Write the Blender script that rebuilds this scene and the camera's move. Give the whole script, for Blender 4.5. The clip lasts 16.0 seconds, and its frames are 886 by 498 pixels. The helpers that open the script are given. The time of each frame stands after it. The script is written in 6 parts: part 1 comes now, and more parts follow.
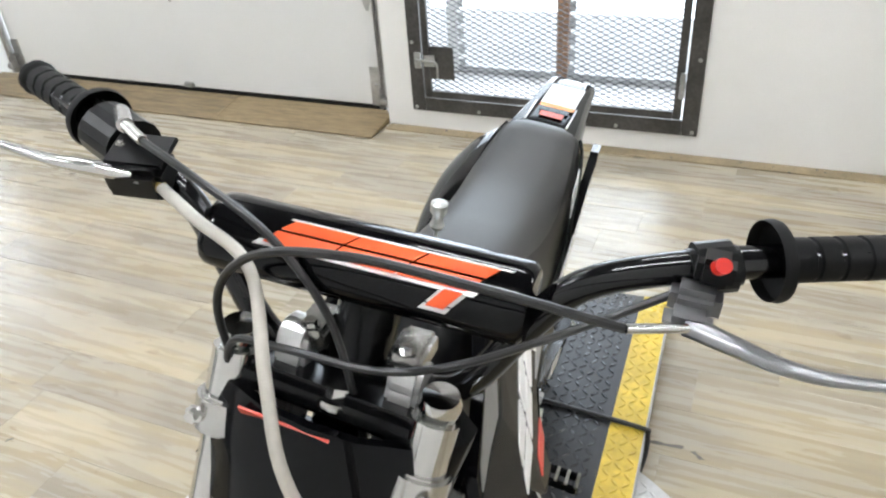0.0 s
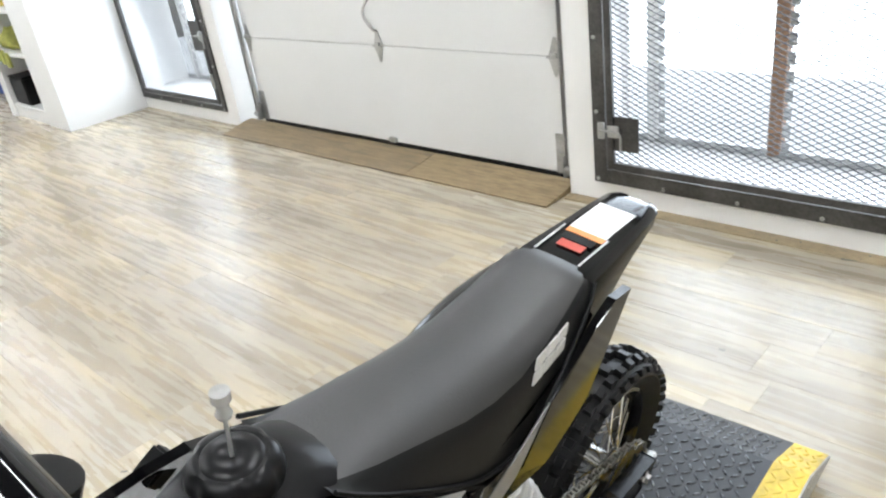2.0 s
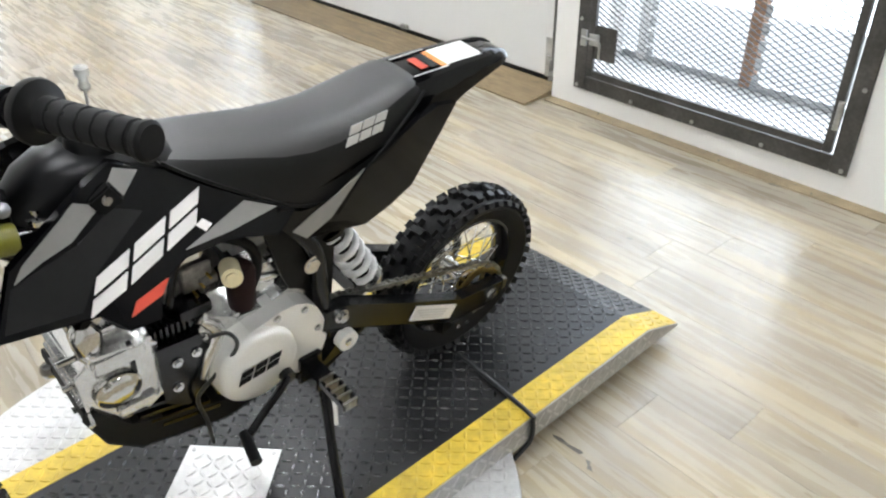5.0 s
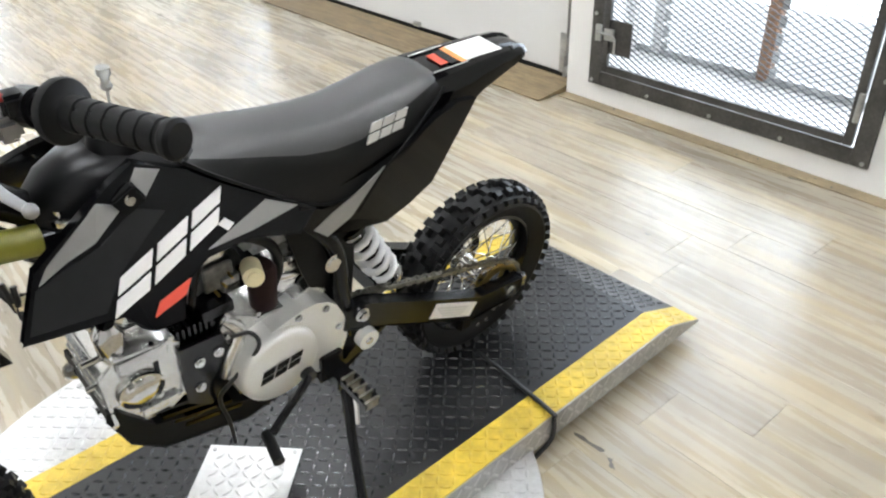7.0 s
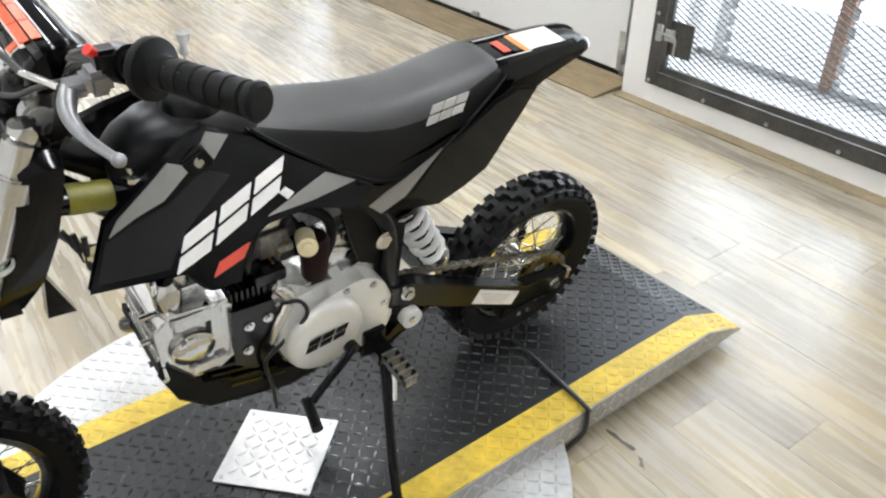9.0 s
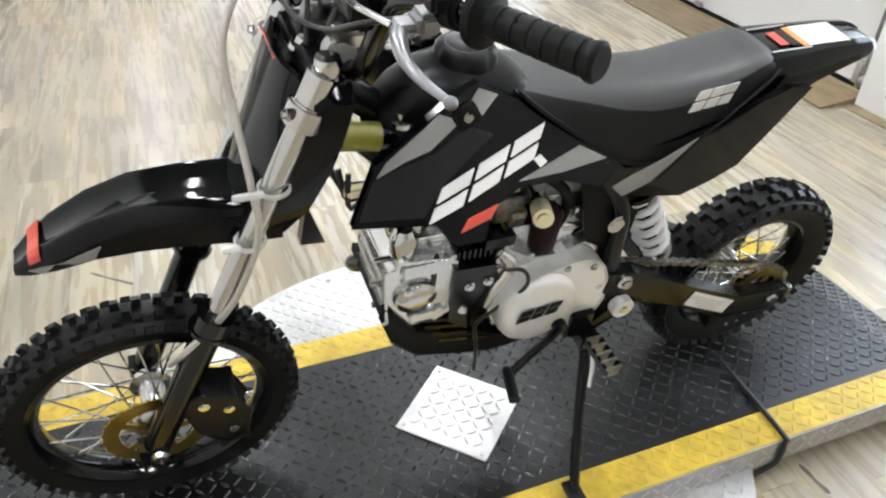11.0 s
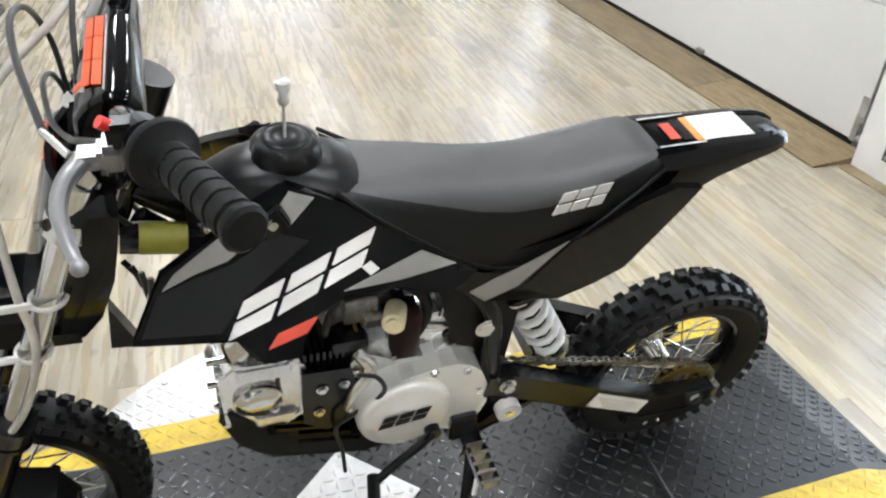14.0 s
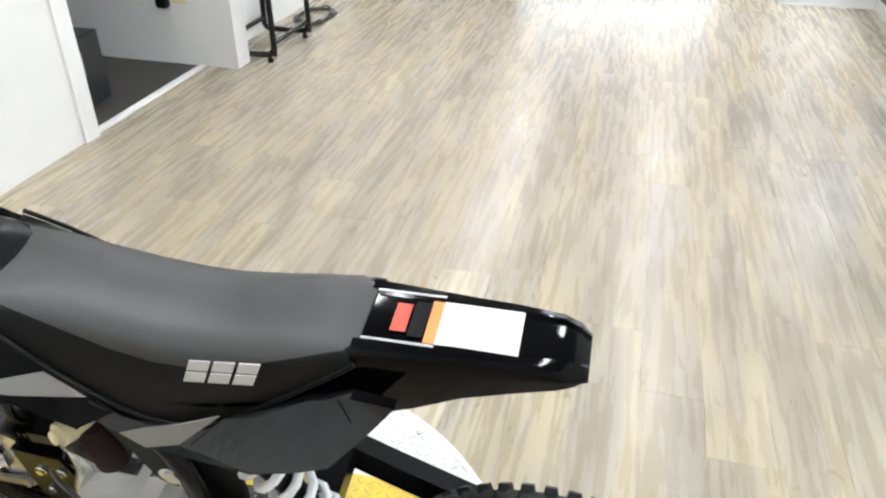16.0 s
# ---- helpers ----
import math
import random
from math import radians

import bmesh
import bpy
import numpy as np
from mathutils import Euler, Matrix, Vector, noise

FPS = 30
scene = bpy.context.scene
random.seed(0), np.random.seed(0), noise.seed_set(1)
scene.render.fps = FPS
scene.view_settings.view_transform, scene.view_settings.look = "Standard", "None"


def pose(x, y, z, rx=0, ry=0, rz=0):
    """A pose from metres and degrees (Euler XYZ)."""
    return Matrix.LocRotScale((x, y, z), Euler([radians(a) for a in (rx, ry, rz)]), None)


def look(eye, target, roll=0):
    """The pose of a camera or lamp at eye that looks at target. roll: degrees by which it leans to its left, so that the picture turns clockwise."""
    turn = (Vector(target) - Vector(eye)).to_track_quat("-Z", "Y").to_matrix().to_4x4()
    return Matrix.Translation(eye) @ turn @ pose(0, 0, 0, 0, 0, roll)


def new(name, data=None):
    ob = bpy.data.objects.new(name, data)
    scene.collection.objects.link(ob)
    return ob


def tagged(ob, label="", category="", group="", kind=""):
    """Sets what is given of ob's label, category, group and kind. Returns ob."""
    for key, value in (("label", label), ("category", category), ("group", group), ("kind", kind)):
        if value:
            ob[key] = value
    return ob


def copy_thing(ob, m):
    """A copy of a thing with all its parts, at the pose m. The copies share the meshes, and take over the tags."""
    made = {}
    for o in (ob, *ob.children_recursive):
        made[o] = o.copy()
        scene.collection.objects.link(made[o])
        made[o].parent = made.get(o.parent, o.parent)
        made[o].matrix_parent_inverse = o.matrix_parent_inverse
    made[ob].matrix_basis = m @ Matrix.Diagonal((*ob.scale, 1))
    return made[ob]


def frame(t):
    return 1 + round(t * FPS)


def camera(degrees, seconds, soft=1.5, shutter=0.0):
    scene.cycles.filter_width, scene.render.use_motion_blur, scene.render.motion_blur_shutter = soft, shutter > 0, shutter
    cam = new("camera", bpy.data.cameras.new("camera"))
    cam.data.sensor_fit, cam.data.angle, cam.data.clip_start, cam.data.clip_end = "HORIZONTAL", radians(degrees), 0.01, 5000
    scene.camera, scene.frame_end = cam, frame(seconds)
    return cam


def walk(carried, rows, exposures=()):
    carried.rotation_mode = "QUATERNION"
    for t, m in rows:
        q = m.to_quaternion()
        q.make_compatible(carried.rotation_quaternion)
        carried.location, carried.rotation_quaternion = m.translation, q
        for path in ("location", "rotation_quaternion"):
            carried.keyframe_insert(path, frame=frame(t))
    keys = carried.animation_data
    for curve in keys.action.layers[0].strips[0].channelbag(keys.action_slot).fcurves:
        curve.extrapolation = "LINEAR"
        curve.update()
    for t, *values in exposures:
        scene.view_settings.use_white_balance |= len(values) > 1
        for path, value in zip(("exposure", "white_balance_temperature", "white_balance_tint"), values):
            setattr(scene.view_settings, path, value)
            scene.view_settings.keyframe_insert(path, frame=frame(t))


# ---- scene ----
cam = camera(61.5, 16.0, soft=2.2)
METRES, EYE, TILT, LEAN, TURN = 3.3, 1.4, -27.0, 0.0, 0.0
PATH = [
    (0, (0.413, -1.285, 1.344), (-0.301, 0.254, 0.285), -4.2),
    (0.5, (0.435, -1.188, 1.352), (-0.364, 0.293, 0.272), -7.5),
    (1, (0.503, -1.069, 1.37), (-0.378, 0.403, 0.341), -8.7),
    (1.5, (0.583, -0.98, 1.36), (-0.447, 0.425, 0.377), -9.2),
    (2, (0.635, -0.922, 1.347), (-0.661, 0.311, 0.452), -8.4),
    (2.5, (0.716, -0.957, 1.339), (-0.646, 0.237, 0.491), -7.9),
    (3, (0.869, -1.065, 1.357), (-0.479, 0.103, 0.453), -7.4),
    (3.5, (0.975, -1.073, 1.362), (-0.411, 0.064, 0.476), -3.9),
    (4, (1.047, -0.991, 1.33), (-0.358, 0.065, 0.375), -0.6),
    (4.5, (1.075, -0.957, 1.303), (-0.29, 0.084, 0.277), -1.6),
    (4.7, (1.078, -0.954, 1.293), (-0.231, 0.126, 0.234), -1.0),
    (6.8, (1.063, -0.953, 1.285), (-0.203, 0.143, 0.191), -1.3),
    (7, (1.062, -0.96, 1.285), (-0.25, 0.1, 0.21), -2.2),
    (7.5, (1.064, -0.96, 1.275), (-0.237, 0.086, 0.172), -1.7),
    (8, (1.069, -0.978, 1.285), (-0.261, 0.049, 0.199), -0.9),
    (8.2, (1.069, -0.979, 1.286), (-0.273, 0.037, 0.207), -0.4),
    (10.3, (1.05, -1.03, 1.271), (-0.399, -0.208, 0.164), 0.2),
    (10.5, (1.04, -1.04, 1.269), (-0.438, -0.264, 0.168), 0.6),
    (11, (1.003, -1.087, 1.264), (-0.525, -0.49, 0.12), 2.1),
    (11.5, (0.983, -1.153, 1.256), (-0.585, -0.805, 0.064), 1.8),
    (12, (0.978, -1.191, 1.247), (-0.578, -0.921, 0.019), 1.5),
    (12.5, (0.982, -1.138, 1.253), (-0.559, -0.636, 0.082), 0.1),
    (13, (0.967, -1.111, 1.272), (-0.568, -0.413, 0.195), -4.9),
    (13.5, (0.935, -0.976, 1.299), (-0.61, -0.342, 0.198), -7.9),
    (14, (0.948, -0.794, 1.308), (-0.643, -0.272, 0.214), 2.5),
    (14.5, (0.831, -0.604, 1.309), (-0.731, -0.092, 0.169), 3.0),
    (15, (0.755, -0.4, 1.308), (-0.803, -0.011, 0.115), -2.9),
    (15.5, (0.807, -0.18, 1.363), (-0.888, -0.312, 0.309), 0.1),
    (16, (0.696, -0.002, 1.355), (-0.941, -0.411, 0.283), 0.5),
]
EXPOSE = [(0, -0.08), (1.0, -0.05), (1.5, -0.02), (4.7, -0.02), (6.8, 0.04), (8.2, 0.04), (10.3, 0.0), (16, 0.0)]
walk(cam, [(t, look(eye, target, roll)) for t, eye, target, roll in PATH],
     exposures=EXPOSE)

# ---- world, sun, large lights ----
world = bpy.data.worlds.new("world")
scene.world = world
world.use_nodes = True
wn = world.node_tree.nodes
sky = wn.new("ShaderNodeTexSky")
sky.sky_type = "NISHITA"
sky.sun_disc = False
sky.sun_elevation = radians(40)
sky.sun_rotation = radians(20)
wn["Background"].inputs["Strength"].default_value = 0.12
world.node_tree.links.new(sky.outputs["Color"], wn["Background"].inputs["Color"])


def area_lamp(name, m, sx, sy, power, colour):
    data = bpy.data.lights.new(name, "AREA")
    data.shape, data.size, data.size_y, data.energy, data.color = "RECTANGLE", sx, sy, power, colour
    ob = new(name, data)
    ob.matrix_world = m
    return ob


DAY = (0.76, 0.87, 1.0)
area_lamp("daylight_window", look((-0.4, 1.68, 1.0), (-0.4, 0, 0.4)), 1.05, 1.7, 20, DAY)
area_lamp("daylight_window", look((-4.55, 1.68, 1.0), (-4.55, 0, 0.4)), 1.05, 1.7, 30, DAY)
area_lamp("daylight_window", look((-12.1, -0.3, 1.4), (-7, -0.3, 0.6)), 3.0, 2.2, 35, DAY)

# ---- materials ----


def mat(name, col, rough=0.5, metal=0.0, var=0.12, scale=6.0, fine=90.0, bump=0.08, coat=0.0, stretch=(1, 1, 1), rvar=0.12, spec=0.5, second=None):
    m = bpy.data.materials.new(name)
    m.use_nodes = True
    nt = m.node_tree
    n, lk = nt.nodes, nt.links
    b = n["Principled BSDF"]
    co = n.new("ShaderNodeTexCoord")
    mp = n.new("ShaderNodeMapping")
    mp.inputs["Scale"].default_value = stretch
    lk.new(co.outputs["Object"], mp.inputs["Vector"])
    big = n.new("ShaderNodeTexNoise")
    big.inputs["Scale"].default_value, big.inputs["Detail"].default_value = scale, 5
    sm = n.new("ShaderNodeTexNoise")
    sm.inputs["Scale"].default_value, sm.inputs["Detail"].default_value = fine, 3
    lk.new(mp.outputs[0], big.inputs["Vector"])
    lk.new(mp.outputs[0], sm.inputs["Vector"])
    ramp = n.new("ShaderNodeValToRGB")
    lo = second if second else tuple(c * (1 - var) for c in col)
    hi = col if second else tuple(min(1, c * (1 + var)) for c in col)
    ramp.color_ramp.elements[0].position, ramp.color_ramp.elements[1].position = 0.3, 0.7
    ramp.color_ramp.elements[0].color, ramp.color_ramp.elements[1].color = (*lo, 1), (*hi, 1)
    lk.new(big.outputs["Fac"], ramp.inputs["Fac"])
    mx = n.new("ShaderNodeMix")
    mx.data_type, mx.blend_type = "RGBA", "MULTIPLY"
    mx.inputs["Factor"].default_value = min(1.0, var * 2)
    lk.new(ramp.outputs["Color"], mx.inputs["A"])
    lk.new(sm.outputs["Fac"], mx.inputs["B"])
    gain = n.new("ShaderNodeBrightContrast")
    lk.new(mx.outputs["Result"], gain.inputs["Color"])
    gain.inputs["Bright"].default_value = 0.0
    lk.new(gain.outputs["Color"], b.inputs["Base Color"])
    mr = n.new("ShaderNodeMapRange")
    mr.inputs["To Min"].default_value, mr.inputs["To Max"].default_value = max(0.02, rough - rvar * rough), min(1, rough + rvar * rough * 2)
    lk.new(big.outputs["Fac"], mr.inputs["Value"])
    lk.new(mr.outputs["Result"], b.inputs["Roughness"])
    b.inputs["Metallic"].default_value = metal
    b.inputs["Specular IOR Level"].default_value = spec
    b.inputs["Coat Weight"].default_value = coat
    b.inputs["Coat Roughness"].default_value = 0.06
    if bump:
        bp = n.new("ShaderNodeBump")
        bp.inputs["Strength"].default_value, bp.inputs["Distance"].default_value = bump, 0.002
        lk.new(sm.outputs["Fac"], bp.inputs["Height"])
        lk.new(bp.outputs["Normal"], b.inputs["Normal"])
    return m


def glow(name, col, strength):
    m = bpy.data.materials.new(name)
    m.use_nodes = True
    b = m.node_tree.nodes["Principled BSDF"]
    b.inputs["Base Color"].default_value = (*col, 1)
    b.inputs["Emission Color"].default_value = (*col, 1)
    b.inputs["Emission Strength"].default_value = strength
    return m


def plank_mat():
    """Weathered oak vinyl plank: long streaks of grey, cream and ochre, a few knots, its own tone for each plank."""
    m = bpy.data.materials.new("vinyl_plank")
    m.use_nodes = True
    nt = m.node_tree
    n, lk = nt.nodes, nt.links
    b = n["Principled BSDF"]
    co, info = n.new("ShaderNodeTexCoord"), n.new("ShaderNodeObjectInfo")
    off = n.new("ShaderNodeVectorMath")
    off.operation = "MULTIPLY_ADD"
    cmb = n.new("ShaderNodeCombineXYZ")
    for k in range(3):
        lk.new(info.outputs["Random"], cmb.inputs[k])
    lk.new(cmb.outputs[0], off.inputs[0])
    off.inputs[1].default_value = (37, 53, 11)
    lk.new(co.outputs["Object"], off.inputs[2])

    def layer(scale, stretch, detail, dist, stops):
        mp = n.new("ShaderNodeMapping")
        mp.inputs["Scale"].default_value = stretch
        lk.new(off.outputs[0], mp.inputs["Vector"])
        t = n.new("ShaderNodeTexNoise")
        t.inputs["Scale"].default_value, t.inputs["Detail"].default_value, t.inputs["Distortion"].default_value = scale, detail, dist
        lk.new(mp.outputs[0], t.inputs["Vector"])
        r = n.new("ShaderNodeValToRGB")
        e = r.color_ramp.elements
        while len(e) < len(stops):
            e.new(0.5)
        for el, (p, c) in zip(e, stops):
            el.position, el.color = p, (*c, 1)
        lk.new(t.outputs["Fac"], r.inputs["Fac"])
        return t, r

    def mix(a, c, fac, mode):
        x = n.new("ShaderNodeMix")
        x.data_type, x.blend_type = "RGBA", mode
        x.inputs["Factor"].default_value = fac
        lk.new(a, x.inputs["A"])
        lk.new(c, x.inputs["B"])
        return x.outputs["Result"]

    _, base = layer(1.0, (1.0, 7.5, 1), 4, 0.3, [(0.24, (0.25, 0.215, 0.16)), (0.40, (0.345, 0.307, 0.24)), (0.50, (0.405, 0.362, 0.285)), (0.60, (0.44, 0.378, 0.262)), (0.76, (0.485, 0.44, 0.352))])
    g, grain = layer(1.0, (3.5, 42, 1), 6, 0.3, [(0.3, (0.55, 0.53, 0.5)), (0.62, (1, 1, 1))])
    _, knots = layer(1.0, (7, 17, 1), 2, 1.4, [(0.26, (0.35, 0.29, 0.22)), (0.33, (1, 1, 1))])
    _, grey = layer(1.0, (0.9, 3.2, 1), 3, 0.3, [(0.4, (0.86, 0.84, 0.82)), (0.6, (1.0, 0.98, 0.93))])
    c = mix(base.outputs["Color"], grain.outputs["Color"], 0.26, "MULTIPLY")
    c = mix(c, knots.outputs["Color"], 0.42, "MULTIPLY")
    c = mix(c, grey.outputs["Color"], 0.8, "MULTIPLY")
    hs = n.new("ShaderNodeHueSaturation")
    mr = n.new("ShaderNodeMapRange")
    mr.inputs["To Min"].default_value, mr.inputs["To Max"].default_value = 0.94, 1.06
    lk.new(info.outputs["Random"], mr.inputs["Value"])
    lk.new(mr.outputs["Result"], hs.inputs["Value"])
    lk.new(c, hs.inputs["Color"])
    lk.new(hs.outputs["Color"], b.inputs["Base Color"])
    rr = n.new("ShaderNodeMapRange")
    rr.inputs["To Min"].default_value, rr.inputs["To Max"].default_value = 0.20, 0.35
    lk.new(g.outputs["Fac"], rr.inputs["Value"])
    lk.new(rr.outputs["Result"], b.inputs["Roughness"])
    bp = n.new("ShaderNodeBump")
    bp.inputs["Strength"].default_value, bp.inputs["Distance"].default_value = 0.12, 0.001
    lk.new(g.outputs["Fac"], bp.inputs["Height"])
    lk.new(bp.outputs["Normal"], b.inputs["Normal"])
    return m


M_WALL = mat("white_wall_paint", (0.80, 0.79, 0.77), 0.6, var=0.03, scale=2.5, fine=140, bump=0.06)
M_CEIL = mat("ceiling_paint", (0.26, 0.26, 0.265), 0.8, var=0.1)
M_PLANK = plank_mat()
M_SUB = mat("floor_joint", (0.33, 0.28, 0.21), 0.5)
M_DOOR = mat("door_white_steel", (0.72, 0.72, 0.71), 0.42, var=0.03, scale=1.2, fine=200, bump=0.05)
M_GALV = mat("galvanised_steel", (0.55, 0.55, 0.54), 0.38, 0.9, var=0.18, scale=14)
M_RUB = mat("black_rubber", (0.006, 0.006, 0.006), 0.5, var=0.25, scale=9, fine=150, bump=0.12, spec=0.16)
M_TYRE = mat("tyre_rubber", (0.008, 0.008, 0.0085), 0.46, var=0.3, scale=12, fine=120, bump=0.15, spec=0.3)
M_IRON = mat("raw_steel_frame", (0.13, 0.125, 0.12), 0.42, 0.75, var=0.3, scale=7)
M_MESH = mat("expanded_mesh_steel", (0.075, 0.075, 0.08), 0.5, 0.6, var=0.2, scale=20)
M_PLY = mat("plywood", (0.40, 0.30, 0.165), 0.5, var=0.34, scale=5.0, fine=22, bump=0.25, stretch=(0.9, 7, 1), second=(0.19, 0.13, 0.065))
M_PLY2 = mat("grained_plywood", (0.44, 0.33, 0.18), 0.5, var=0.3, scale=6.0, fine=26, bump=0.25, stretch=(1.4, 9, 1), second=(0.24, 0.165, 0.08))
M_TAN = mat("bare_tan_board", (0.36, 0.28, 0.165), 0.55, var=0.25, scale=9, fine=60, bump=0.15)
M_LIFT = mat("black_tread_plate", (0.017, 0.017, 0.018), 0.33, 0.2, var=0.35, scale=5, fine=60, bump=0.1)
M_LUGW = mat("worn_tread_lug", (0.17, 0.17, 0.172), 0.22, 0.85, var=0.45, scale=16, fine=60)
M_YEL = mat("yellow_safety_paint", (0.78, 0.55, 0.055), 0.40, var=0.26, scale=9, fine=50, bump=0.08)
M_ALU = mat("aluminium_tread_plate", (0.66, 0.655, 0.645), 0.34, 0.7, var=0.16, scale=8, fine=80)
M_BLK = mat("gloss_black_plastic", (0.0025, 0.0025, 0.003), 0.07, var=0.2, scale=4, fine=30, bump=0.006, spec=0.20)
M_SAT = mat("satin_black_plastic", (0.006, 0.006, 0.0065), 0.28, var=0.15, scale=6, fine=160, bump=0.04, spec=0.22)
M_GREYP = mat("charcoal_graphic_vinyl", (0.017, 0.017, 0.0175), 0.16, var=0.08, scale=6, bump=0.006, spec=0.18)
M_STRIPE = mat("grey_graphic_vinyl", (0.24, 0.235, 0.225), 0.35, var=0.06, scale=9, bump=0.01)
M_WHITE = mat("white_graphic_vinyl", (0.80, 0.79, 0.77), 0.35, var=0.03, bump=0.01)
M_SILVERV = mat("silver_graphic_vinyl", (0.62, 0.62, 0.61), 0.3, 0.3, var=0.05, bump=0.01)
M_RED = mat("red_graphic_vinyl", (0.62, 0.075, 0.045), 0.35, var=0.08, bump=0.01)
M_ORANGE = mat("orange_graphic_vinyl", (0.85, 0.11, 0.025), 0.3, var=0.06, bump=0.01)
M_WORG = mat("orange_warning_band", (0.90, 0.30, 0.08), 0.4, var=0.05, bump=0.01)
M_SEAT = mat("black_seat_vinyl", (0.012, 0.0116, 0.0114), 0.46, var=0.12, scale=5, fine=320, bump=0.14, spec=0.88)
M_SIDEV = mat("smooth_black_side_vinyl", (0.006, 0.006, 0.006), 0.38, var=0.12, scale=5, fine=200, bump=0.05, spec=0.22)
M_CHROME = mat("chrome", (0.62, 0.615, 0.60), 0.10, 1.0, var=0.05, scale=10, bump=0.0)
M_SILVER = mat("brushed_fork_alloy", (0.60, 0.59, 0.57), 0.22, 1.0, var=0.08, scale=8, fine=120, bump=0.03)
M_CAST = mat("cast_engine_alloy", (0.84, 0.835, 0.82), 0.20, 0.92, var=0.16, scale=14, fine=160, bump=0.22)
M_CARB = mat("dull_carburettor_alloy", (0.26, 0.255, 0.245), 0.38, 0.85, var=0.3, scale=30, fine=120, bump=0.2)
M_COVER = mat("silver_painted_cover", (0.82, 0.81, 0.78), 0.28, 0.45, var=0.05, scale=8, fine=260, bump=0.04)
M_BAR = mat("black_painted_tube", (0.004, 0.004, 0.0045), 0.08, 0.0, var=0.15, bump=0.006, spec=0.4)
M_FRAME = mat("black_frame_paint", (0.004, 0.004, 0.0045), 0.2, var=0.2, bump=0.02, spec=0.24)
M_CABLE = mat("black_cable_sheath", (0.016, 0.016, 0.016), 0.4, var=0.15)
M_HOSE = mat("beige_brake_hose", (0.52, 0.49, 0.43), 0.38, var=0.12, scale=20)
M_WPLA = mat("white_plastic_clip", (0.70, 0.69, 0.66), 0.4, var=0.06)
M_SPRING = mat("white_spring_paint", (0.74, 0.74, 0.73), 0.3, var=0.04)
M_CREAM = mat("cream_plastic", (0.80, 0.70, 0.44), 0.45, var=0.08)
M_LEVER = mat("grey_lever_alloy", (0.30, 0.30, 0.31), 0.28, 0.9, var=0.1, scale=20)
M_GOLD = mat("gold_anodised_steel", (0.40, 0.28, 0.07), 0.28, 0.9, var=0.15, scale=20)
M_CHAIN = mat("oiled_chain_steel", (0.30, 0.285, 0.25), 0.35, 0.9, var=0.3, scale=60)
M_OLIVE = mat("olive_sticker", (0.29, 0.27, 0.035), 0.35, var=0.15, scale=14)
M_CLEAR = mat("clear_vent_tube", (0.72, 0.72, 0.70), 0.1, var=0.05, bump=0)
M_CLEAR.node_tree.nodes["Principled BSDF"].inputs["Transmission Weight"].default_value = 0.5
M_BLUE = mat("blue_plastic_bin", (0.03, 0.13, 0.55), 0.4, var=0.1)
M_SHELF = mat("white_melamine", (0.80, 0.80, 0.79), 0.4, var=0.02, bump=0.02)
M_CLOTH = mat("yellow_green_cloth", (0.42, 0.43, 0.10), 0.9, var=0.25, scale=20, bump=0.3)
M_BOX = mat("black_printed_carton", (0.018, 0.018, 0.02), 0.4, var=0.2)
M_DARKF = mat("dark_stair_floor", (0.06, 0.055, 0.05), 0.7, var=0.2)
M_WOOD = mat("brown_mullion_wood", (0.36, 0.19, 0.10), 0.5, var=0.2, scale=5, stretch=(8, 8, 1))
M_CARD = mat("tan_cardboard", (0.48, 0.33, 0.16), 0.8, var=0.1)
M_GREYBODY = mat("grey_painted_bodywork", (0.34, 0.34, 0.35), 0.3, var=0.05)
M_SCUFF = mat("grey_floor_scuff", (0.13, 0.12, 0.10), 0.6, var=0.3, scale=30)
M_SKYOUT = glow("bright_outside", (0.84, 0.92, 1.0), 3.8)
M_LED = glow("led_panel", (0.935, 0.966, 1.0), 94.0)
M_SKYFAR = glow("bright_far_outside", (0.95, 0.97, 1.0), 1.3)
M_LAMPGL = mat("frosted_lamp_white", (0.75, 0.75, 0.72), 0.3, var=0.03)

# ---- mesh helpers ----


def part(name, bm, material, parent=None, label="", smooth=False, m=None, bevel=0.0):
    if bevel:
        bmesh.ops.bevel(bm, geom=[e for e in bm.edges if len(e.link_faces) == 2 and e.calc_face_angle(0) > 0.5], offset=bevel, segments=2, affect="EDGES", clamp_overlap=True)
    bmesh.ops.recalc_face_normals(bm, faces=bm.faces)
    me = bpy.data.meshes.new(name)
    bm.to_mesh(me)
    bm.free()
    return part_mesh(name, me, material, parent, label, smooth, m)


def part_mesh(name, me, material, parent=None, label="", smooth=False, m=None):
    if material and not me.materials:
        me.materials.append(material)
    if smooth:
        for p in me.polygons:
            p.use_smooth = True
        me.set_sharp_from_angle(angle=radians(40))
    ob = new(name, me)
    if parent:
        ob.parent = parent
    if m:
        ob.matrix_basis = m
    if label:
        ob["label"] = label
    return ob


def bx(bm, c, s, m=None):
    """A box with centre c and size s."""
    r = bmesh.ops.create_cube(bm, size=1.0, matrix=(m or Matrix()) @ Matrix.Translation(c) @ Matrix.Diagonal((*s, 1)))
    return r["verts"]


def box(c, s, m=None):
    bm = bmesh.new()
    bx(bm, c, s, m)
    return bm


def axes_of(d):
    d = Vector(d).normalized()
    up = Vector((0, 0, 1)) if abs(d.z) < 0.9 else Vector((1, 0, 0))
    a = d.cross(up).normalized()
    return d, a, d.cross(a).normalized()


